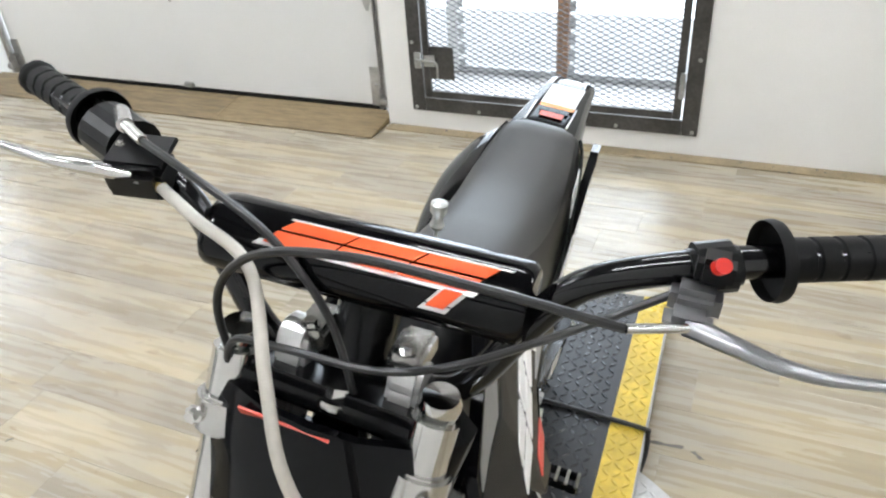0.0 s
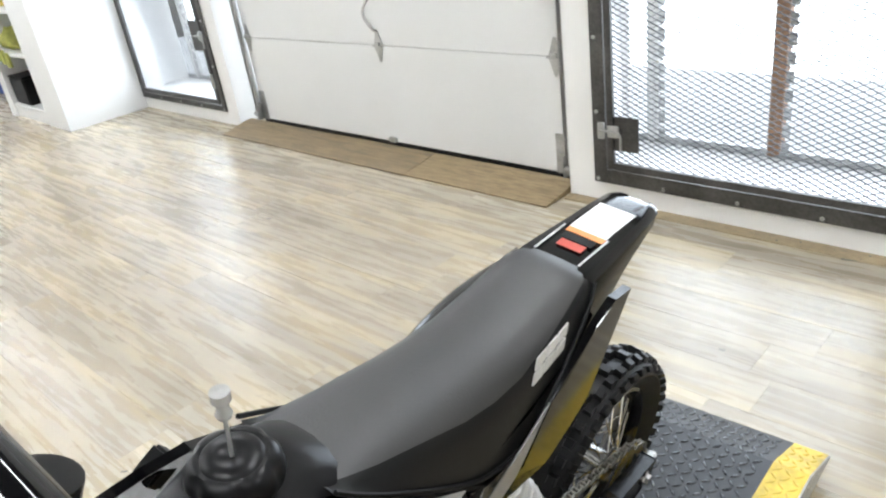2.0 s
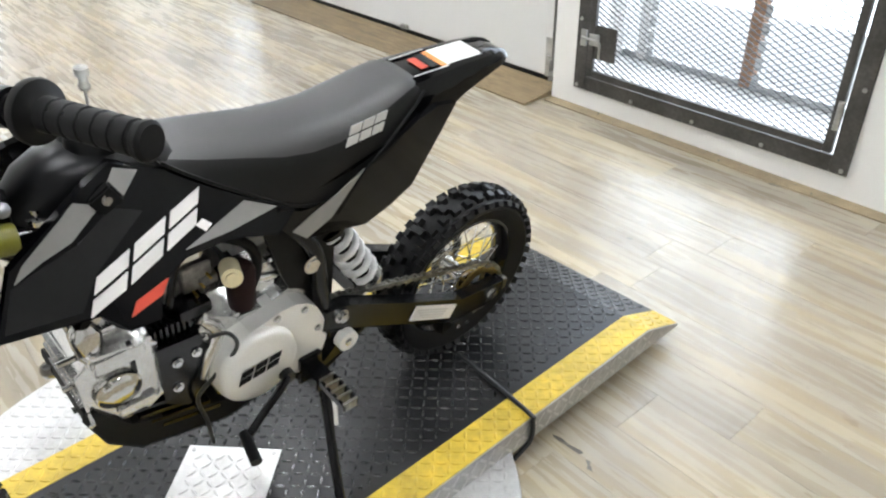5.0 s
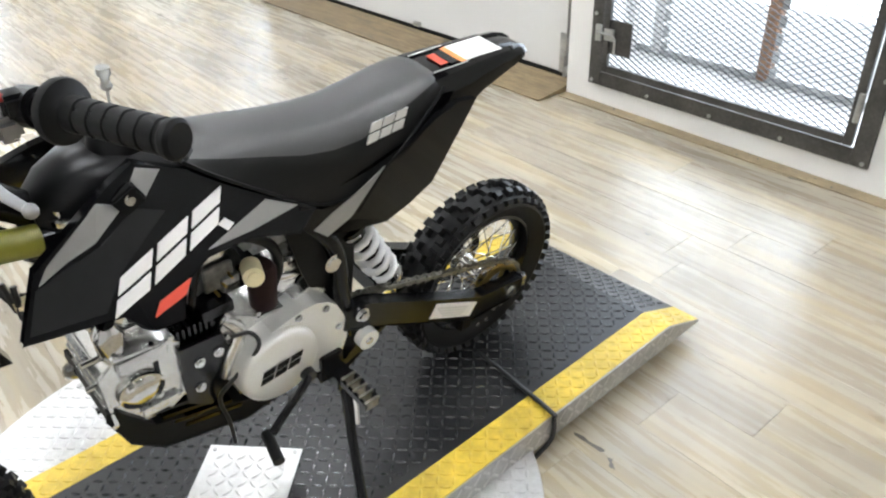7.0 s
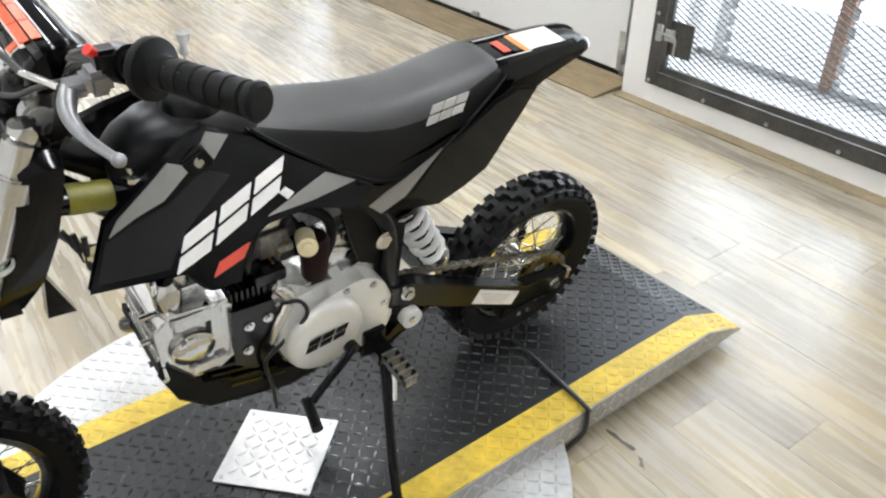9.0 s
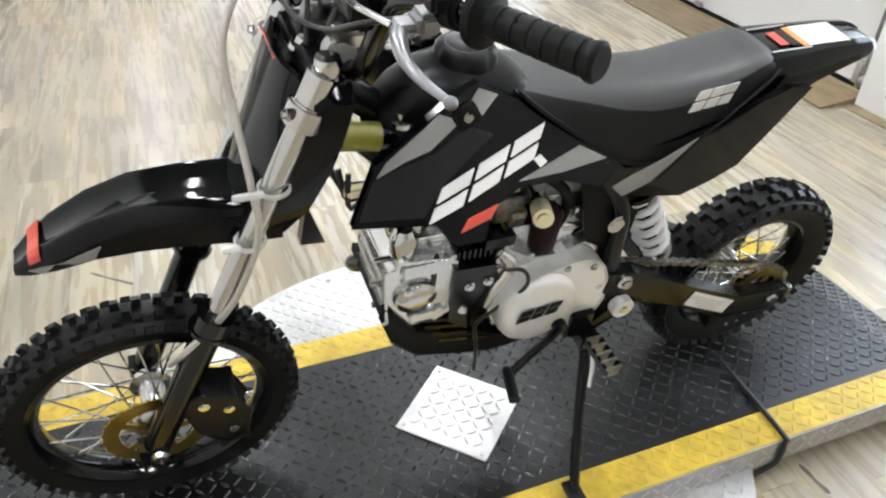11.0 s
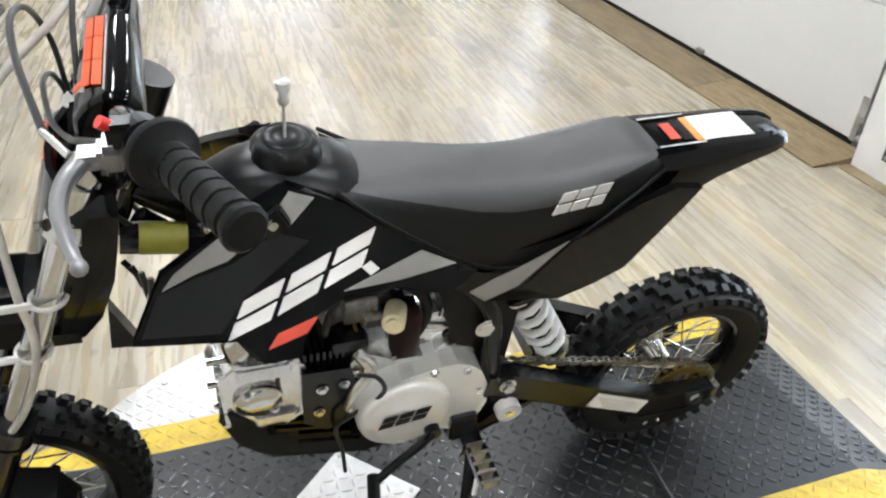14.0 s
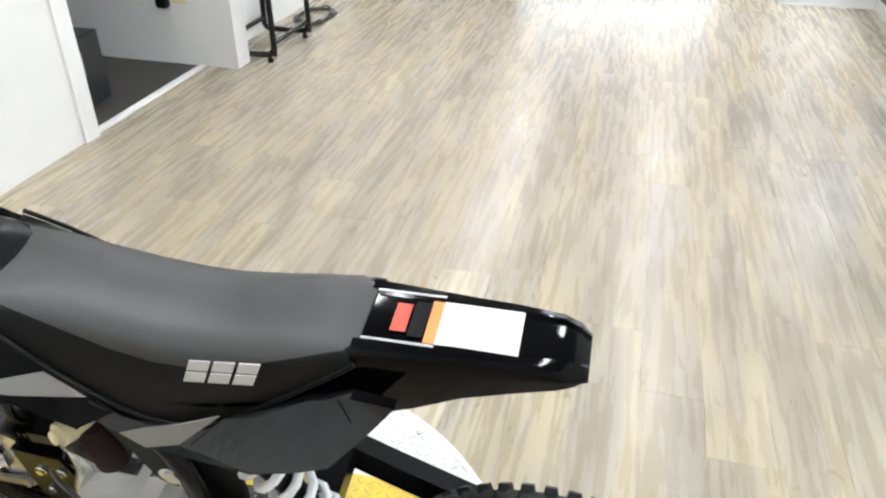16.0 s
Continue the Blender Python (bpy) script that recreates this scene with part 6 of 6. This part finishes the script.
# bins
bn = empty("bin", pose(-7.49, 1.40, 0) @ Matrix.Scale(1.1, 4), "tall blue plastic bin with a black liner", "bin")
b = bmesh.new()
loft(b, [[Vector((sx * w, sy * w * 0.8, z)) for sx, sy in ((1, 1), (-1, 1), (-1, -1), (1, -1))] for z, w in ((0.002, 0.13), (0.38, 0.15))])
part("bin_body", b, M_BLUE, bn, bevel=0.01)
b = bmesh.new()
loft(b, [[Vector((sx * w, sy * w * 0.8, z)) for sx, sy in ((1, 1), (-1, 1), (-1, -1), (1, -1))] for z, w in ((0.382, 0.16), (0.72, 0.17), (0.73, 0.155))])
part("bin_top", b, M_RUB, bn, "black upper bin", bevel=0.01)


# parked motorcycles further down the room
def small_wheel(parent, c, R, hw, rimmat, label):
    b = bmesh.new()
    lathe(b, [(-hw * 0.6, R * 0.58), (-hw, R * 0.75), (-hw * 0.8, R * 0.93), (0, R), (hw * 0.8, R * 0.93), (hw, R * 0.75), (hw * 0.6, R * 0.58)], c, "Y", 48, True)
    t = part("tyre", b, M_TYRE, parent, label, smooth=True)
    b = bmesh.new()
    lathe(b, [(-hw * 0.6, R * 0.585), (-hw * 0.5, R * 0.52), (hw * 0.5, R * 0.52), (hw * 0.6, R * 0.585)], c, "Y", 40)
    lathe(b, [(-hw * 0.7, 0.01), (-hw * 0.7, R * 0.16), (hw * 0.7, R * 0.16), (hw * 0.7, 0.01)], c, "Y", 20)
    for k in range(5):
        a = 2 * math.pi * k / 5
        bx(b, (0, 0, 0), (R * 0.42, 0.02, 0.04), Matrix.Translation(Vector(c) + Vector((0.35 * R * math.cos(a), 0, 0.35 * R * math.sin(a)))) @ Matrix.Rotation(-a, 4, "Y"))
    part("rim", b, rimmat, parent, smooth=True)
    return t


mb = empty("mini_bike", pose(-7.68, 1.08, 0, 0, 0, -6) @ Matrix.Scale(1.1, 4), "parked black mini bike with fat tyres and a silver front fender", "motorcycle")
R = 0.235
small_wheel(mb, (0.05, 0, R), R, 0.075, M_RUB, "fat black tyre")
small_wheel(mb, (-0.95, 0, R), R, 0.075, M_RUB, "fat black tyre")
b = bmesh.new()
for y in (-0.05, 0.05):
    tube(b, [(0.02, y * 2.0, R), (-0.06, y * 1.9, 0.50), (-0.17, y * 1.6, 0.80)], 0.02, 10, 3)
part("fork", b, M_BAR, mb, smooth=True)
b = bmesh.new()
secs = []
for k in range(9):
    a = radians(10 + 16 * k)
    o = Vector((0.05 + 0.275 * math.cos(a), 0, R + 0.275 * math.sin(a)))
    n_ = Vector((math.cos(a), 0, math.sin(a)))
    secs.append([o + Vector((0, v, 0)) + n_ * w for v, w in ((-0.08, -0.03), (-0.06, 0.0), (0.06, 0.0), (0.08, -0.03), (0.06, -0.006), (-0.06, -0.006))])
loft(b, secs)
part("front_fender", b, M_GREYBODY, mb, "silver front fender", smooth=True)
b = bmesh.new()
tube(b, [(-0.17, 0, 0.78), (-0.35, 0, 0.70), (-0.50, 0, 0.55), (-0.55, 0, 0.30), (-0.30, 0, 0.25), (-0.22, 0, 0.55)], 0.022, 10, 4)
tube(b, [(-0.50, 0.07, 0.55), (-0.80, 0.07, 0.52), (-0.95, 0.07, R)], 0.018, 8, 4)
tube(b, [(-0.50, -0.07, 0.55), (-0.80, -0.07, 0.52), (-0.95, -0.07, R)], 0.018, 8, 4)
part("frame", b, M_BAR, mb, smooth=True)
b = bmesh.new()
bx(b, (-0.42, 0, 0.36), (0.30, 0.24, 0.22))
bx(b, (-0.33, 0, 0.50), (0.16, 0.16, 0.10))
part("engine", b, M_SAT, mb, bevel=0.03)
b = bmesh.new()
lathe(b, [(-0.14, 0.0001), (-0.14, 0.09), (-0.11, 0.10), (-0.10, 0.0001)], (-0.42, 0, 0.37), "Y", 28)
part("clutch_cover", b, M_GREYBODY, mb, smooth=True)
b = bmesh.new()
loft(b, [[Vector((x, w * math.cos(a), z + h * math.sin(a))) for a in [2 * math.pi * j / 12 for j in range(12)]] for x, w, z, h in ((-0.20, 0.05, 0.72, 0.05), (-0.30, 0.10, 0.73, 0.08), (-0.42, 0.10, 0.70, 0.08), (-0.50, 0.06, 0.66, 0.05))])
part("fuel_tank", b, M_GREYBODY, mb, "grey fuel tank", smooth=True)
part("seat", box((-0.70, 0, 0.66), (0.42, 0.2, 0.08)), M_RUB, mb, bevel=0.03)
b = bmesh.new()
tube(b, [(-0.26, -0.33, 0.98), (-0.20, -0.20, 0.96), (-0.17, -0.06, 0.84), (-0.17, 0.06, 0.84), (-0.20, 0.20, 0.96), (-0.26, 0.33, 0.98)], 0.012, 10, 4)
part("handlebar", b, M_BAR, mb, smooth=True)
b = bmesh.new()
lathe(b, [(0, 0.0001), (0.02, 0.05), (0.07, 0.07), (0.10, 0.07), (0.105, 0.06), (0.10, 0.0001)], (0, 0, 0), "Z", 24)
part("headlight", b, M_CHROME, mb, "round chrome headlight", smooth=True, m=pose(-0.12, 0, 0.72, 0, 90, 0))
b = bmesh.new()
tube(b, [(-0.42, -0.12, 0.2), (-0.44, -0.20, 0.10), (-0.46, -0.24, 0.006)], 0.011, 8, 3)
part("side_stand", b, M_BAR, mb, smooth=True)

cb = empty("carton", pose(-8.85, 0.95, 0), "tan cardboard carton on the floor", "box")
part("carton_body", box((0, 0, 0.16), (0.30, 0.30, 0.312)), M_CARD, cb, bevel=0.004)
part("tape", box((0, 0, 0.3175), (0.05, 0.302, 0.002)), M_CREAM, cb)

# scooter whose front wheel stands on the open floor
sc = empty("scooter", pose(-4.97, -1.02, 0, 0, 0, 62) @ Matrix.Scale(1.06, 4), "parked scooter with white-walled tyres", "scooter")
R = 0.21
small_wheel(sc, (0, 0, R), R, 0.045, M_SHELF, "black tyre with a white wall")
small_wheel(sc, (-1.15, 0, R), R, 0.05, M_SHELF, "black tyre with a white wall")
for x in (0, -1.15):
    b = bmesh.new()
    lathe(b, [(-0.046, R * 0.60), (-0.048, R * 0.70), (-0.046, R * 0.78), (0.046, R * 0.78), (0.048, R * 0.70), (0.046, R * 0.60)], (x, 0, R), "Y", 48)
    part("white_wall", b, M_SHELF, sc, "white tyre side wall", smooth=True)
b = bmesh.new()
tube(b, [(0, 0.07, R), (-0.10, 0.06, 0.50), (-0.22, 0.0, 0.85), (-0.26, 0, 1.0)], 0.022, 10, 4)
part("fork", b, M_BAR, sc, smooth=True)
b = bmesh.new()
loft(b, [[Vector((x, w * math.cos(a), z + h * math.sin(a))) for a in [2 * math.pi * j / 16 for j in range(16)]] for x, w, z, h in ((-1.45, 0.06, 0.62, 0.05), (-1.25, 0.17, 0.58, 0.16), (-0.95, 0.19, 0.55, 0.19), (-0.72, 0.16, 0.42, 0.14), (-0.55, 0.15, 0.27, 0.05), (-0.35, 0.16, 0.28, 0.05), (-0.22, 0.18, 0.50, 0.16), (-0.16, 0.10, 0.75, 0.10))])
part("body", b, M_GREYBODY, sc, "grey scooter bodywork", smooth=True)
b = bmesh.new()
loft(b, [[Vector((x, w * math.cos(a), z + h * math.sin(a))) for a in [2 * math.pi * j / 12 for j in range(12)]] for x, w, z, h in ((-1.42, 0.08, 0.74, 0.03), (-1.2, 0.15, 0.78, 0.05), (-0.9, 0.14, 0.76, 0.05), (-0.72, 0.08, 0.72, 0.03))])
part("seat", b, M_RUB, sc, smooth=True)
b = bmesh.new()
tube(b, [(-0.36, -0.32, 1.02), (-0.27, -0.1, 1.03), (-0.27, 0.1, 1.03), (-0.36, 0.32, 1.02)], 0.014, 8, 4)
part("handlebar", b, M_BAR, sc, smooth=True)
b = bmesh.new()
tube(b, [(-0.6, 0.1, 0.25), (-0.62, 0.2, 0.1), (-0.64, 0.24, 0.008)], 0.012, 8, 3)
part("side_stand", b, M_BAR, sc, smooth=True)

# black steel work table against the wall
tb = empty("work_table", pose(-3.215, -2.045, 0), "black tubular steel work table on small castors", "table")
for x in (0.21, -0.27):
    b = bmesh.new()
    tube(b, [(x, -0.14, 0.06), (x, -0.10, 0.042), (x, 0.09, 0.042), (x, 0.135, 0.06), (x, 0.15, 0.12), (x, 0.13, 0.9)], 0.017, 10, 5)
    tube(b, [(x, -0.14, 0.06), (x, -0.14, 0.9)], 0.017, 10, 1)
    part("leg_frame", b, M_BAR, tb, "bent black steel tube leg", smooth=True)
    for y in (-0.10, 0.12):
        b = bmesh.new()
        cyl(b, (x, y, 0.012), (x, y, 0.026), 0.013, 12)
        cyl(b, (x, y, 0.001), (x, y, 0.013), 0.016, 12)
        part("foot", b, M_RUB, tb, smooth=True)
b = bmesh.new()
tube(b, [(0.21, 0.148, 0.105), (0.0, 0.148, 0.105), (-0.27, 0.148, 0.105)], 0.014, 10, 1)
part("stretcher", b, M_BAR, tb, smooth=True)
b = bmesh.new()
tube(b, [(0.21, -0.14, 0.105), (-0.27, -0.14, 0.105)], 0.014, 10, 1)
part("stretcher", b, M_BAR, tb, smooth=True)
part("tabletop", box((-0.03, 0.0, 0.915), (0.62, 0.36, 0.03)), M_SHELF, tb, bevel=0.004)
b = bmesh.new()
random.seed(9)
pts = []
for k in range(60):
    a = k * 0.55
    r = 0.10 + 0.07 * random.random()
    pts.append((-3.93 + r * math.cos(a) * 1.5, -2.04 + r * 0.75 * math.sin(a), 0.007 + 0.0012 * (k % 12)))
tube(b, pts, 0.005, 6, 3)
tagged(part("extension_cable", b, M_CABLE, smooth=True), "loosely coiled black extension cable on the floor", "cable")

# carton in the stairwell
sb = empty("appliance_carton", pose(-2.10, -2.60, 0.0, 0, 0, 2), "black printed appliance carton in the stairwell", "box")
part("carton_body", box((0, 0, 0.165), (0.44, 0.30, 0.326)), M_BOX, sb, bevel=0.004)
part("printed_panel", box((-0.02, 0.1512, 0.21), (0.10, 0.0016, 0.12)), M_STRIPE, sb, "grey printed picture")
for k in range(3):
    part("printed_bar", box((0.10 - 0.02 * k, 0.1512, 0.28 - 0.035 * k), (0.10, 0.0016, 0.014)), M_SILVERV, sb)
part("carton_top", box((0, 0, 0.3305), (0.44, 0.30, 0.004)), M_BOX, sb)
b = bmesh.new()
lathe(b, [(0, 0.0001), (0.003, 0.045), (0.004, 0.0001)], (0, 0, 0), "Z", 20)
part("printed_picture", b, M_STRIPE, sb, "pale printed appliance picture", m=pose(0.0, 0.15, 0.19, -90, 0, 0))
for k in range(3):
    part("label_bar", box((0.0, 0.151, 0.26 + 0.018 * k), (0.14 - 0.02 * k, 0.004, 0.008)), M_STRIPE, sb)
# wall socket with a plugged-in charger on the stairwell wall
so = empty("wall_socket", pose(OX0 + 0.001, -2.42, 0.34), "wall socket with a black plug-in charger", "socket")
part("plate", box((0.003, 0.09, 0.05), (0.006, 0.08, 0.12)), M_CREAM, so, bevel=0.002)
part("charger", box((0.025, 0, 0.02), (0.05, 0.06, 0.10)), M_RUB, so, bevel=0.006)
b = bmesh.new()
tube(b, [(0.04, 0.0, 0.07), (0.07, 0.02, 0.10), (0.06, 0.06, 0.12), (0.02, 0.09, 0.06)], 0.004, 8, 5)
part("cord", b, M_CLOTH, so, "yellow-green cord", smooth=True)

# scuffs and specks on the floor
random.seed(12)
for x, y, w, h, a in ((0.345, 0.024, 0.045, 0.008, 0.05), (0.415, 0.012, 0.020, 0.007, -0.7), (-0.119, 0.851, 0.010, 0.008, 0.2), (0.013, 1.548, 0.03, 0.008, 0.3), (-3.49, 1.171, 0.02, 0.012, 0.1), (-2.29, 0.762, 0.02, 0.012, 0.4), (-1.2, -0.5, 0.012, 0.006, 0.7), (-0.83, -1.35, 0.07, 0.006, 0.9)):
    b = bmesh.new()
    n = 14
    ring = []
    for k in range(n):
        t = 2 * math.pi * k / n
        r = 0.55 + 0.6 * random.random()
        u, v = w * r * math.cos(t), h * r * math.sin(t) + 0.3 * h * math.sin(3 * t)
        ring.append(b.verts.new((x + u * math.cos(a) - v * math.sin(a), y + u * math.sin(a) + v * math.cos(a), 0.0018)))
    f = b.faces.new(ring)
    bmesh.ops.triangulate(b, faces=[f])
    tagged(part("floor_scuff", b, M_SCUFF), "small dark worn scuff in the plank floor", "scuff", "scuffs on the floor", "structure")

# ---- plank floor ----
bm = bmesh.new()
bx(bm, ((XE + XW) / 2, (YB + SY) / 2, -0.03), (XE - XW + 0.1, YB - SY + 0.02, 0.05))
floor = tagged(part("floor", bm, M_SUB), "weathered oak vinyl plank floor", "floor", kind="structure")
PW, PLN = 0.160, 1.22
b = bmesh.new()
bx(b, (0, 0, -0.002), (PLN - 0.0005, PW - 0.0004, 0.005))
bmesh.ops.bevel(b, geom=[e for e in b.edges if all(v.co.z > 0 for v in e.verts)], offset=0.0003, segments=1, affect="EDGES")
me_plank = bpy.data.meshes.new("plank")
b.to_mesh(me_plank)
b.free()
random.seed(2)
rows_n = int((YB - SY) / PW) + 1
for r in range(rows_n):
    y = SY + PW * (r + 0.5) - 0.02
    off = random.random() * PLN
    k = 0
    while True:
        x = XE + off - PLN * (k + 0.5)
        k += 1
        if x - PLN / 2 > XE:
            continue
        if x + PLN / 2 < XW:
            break
        part_mesh("plank", me_plank, M_PLANK, floor, m=pose(x, y, 0.0006, 0, 0, 180 * random.randint(0, 1)))
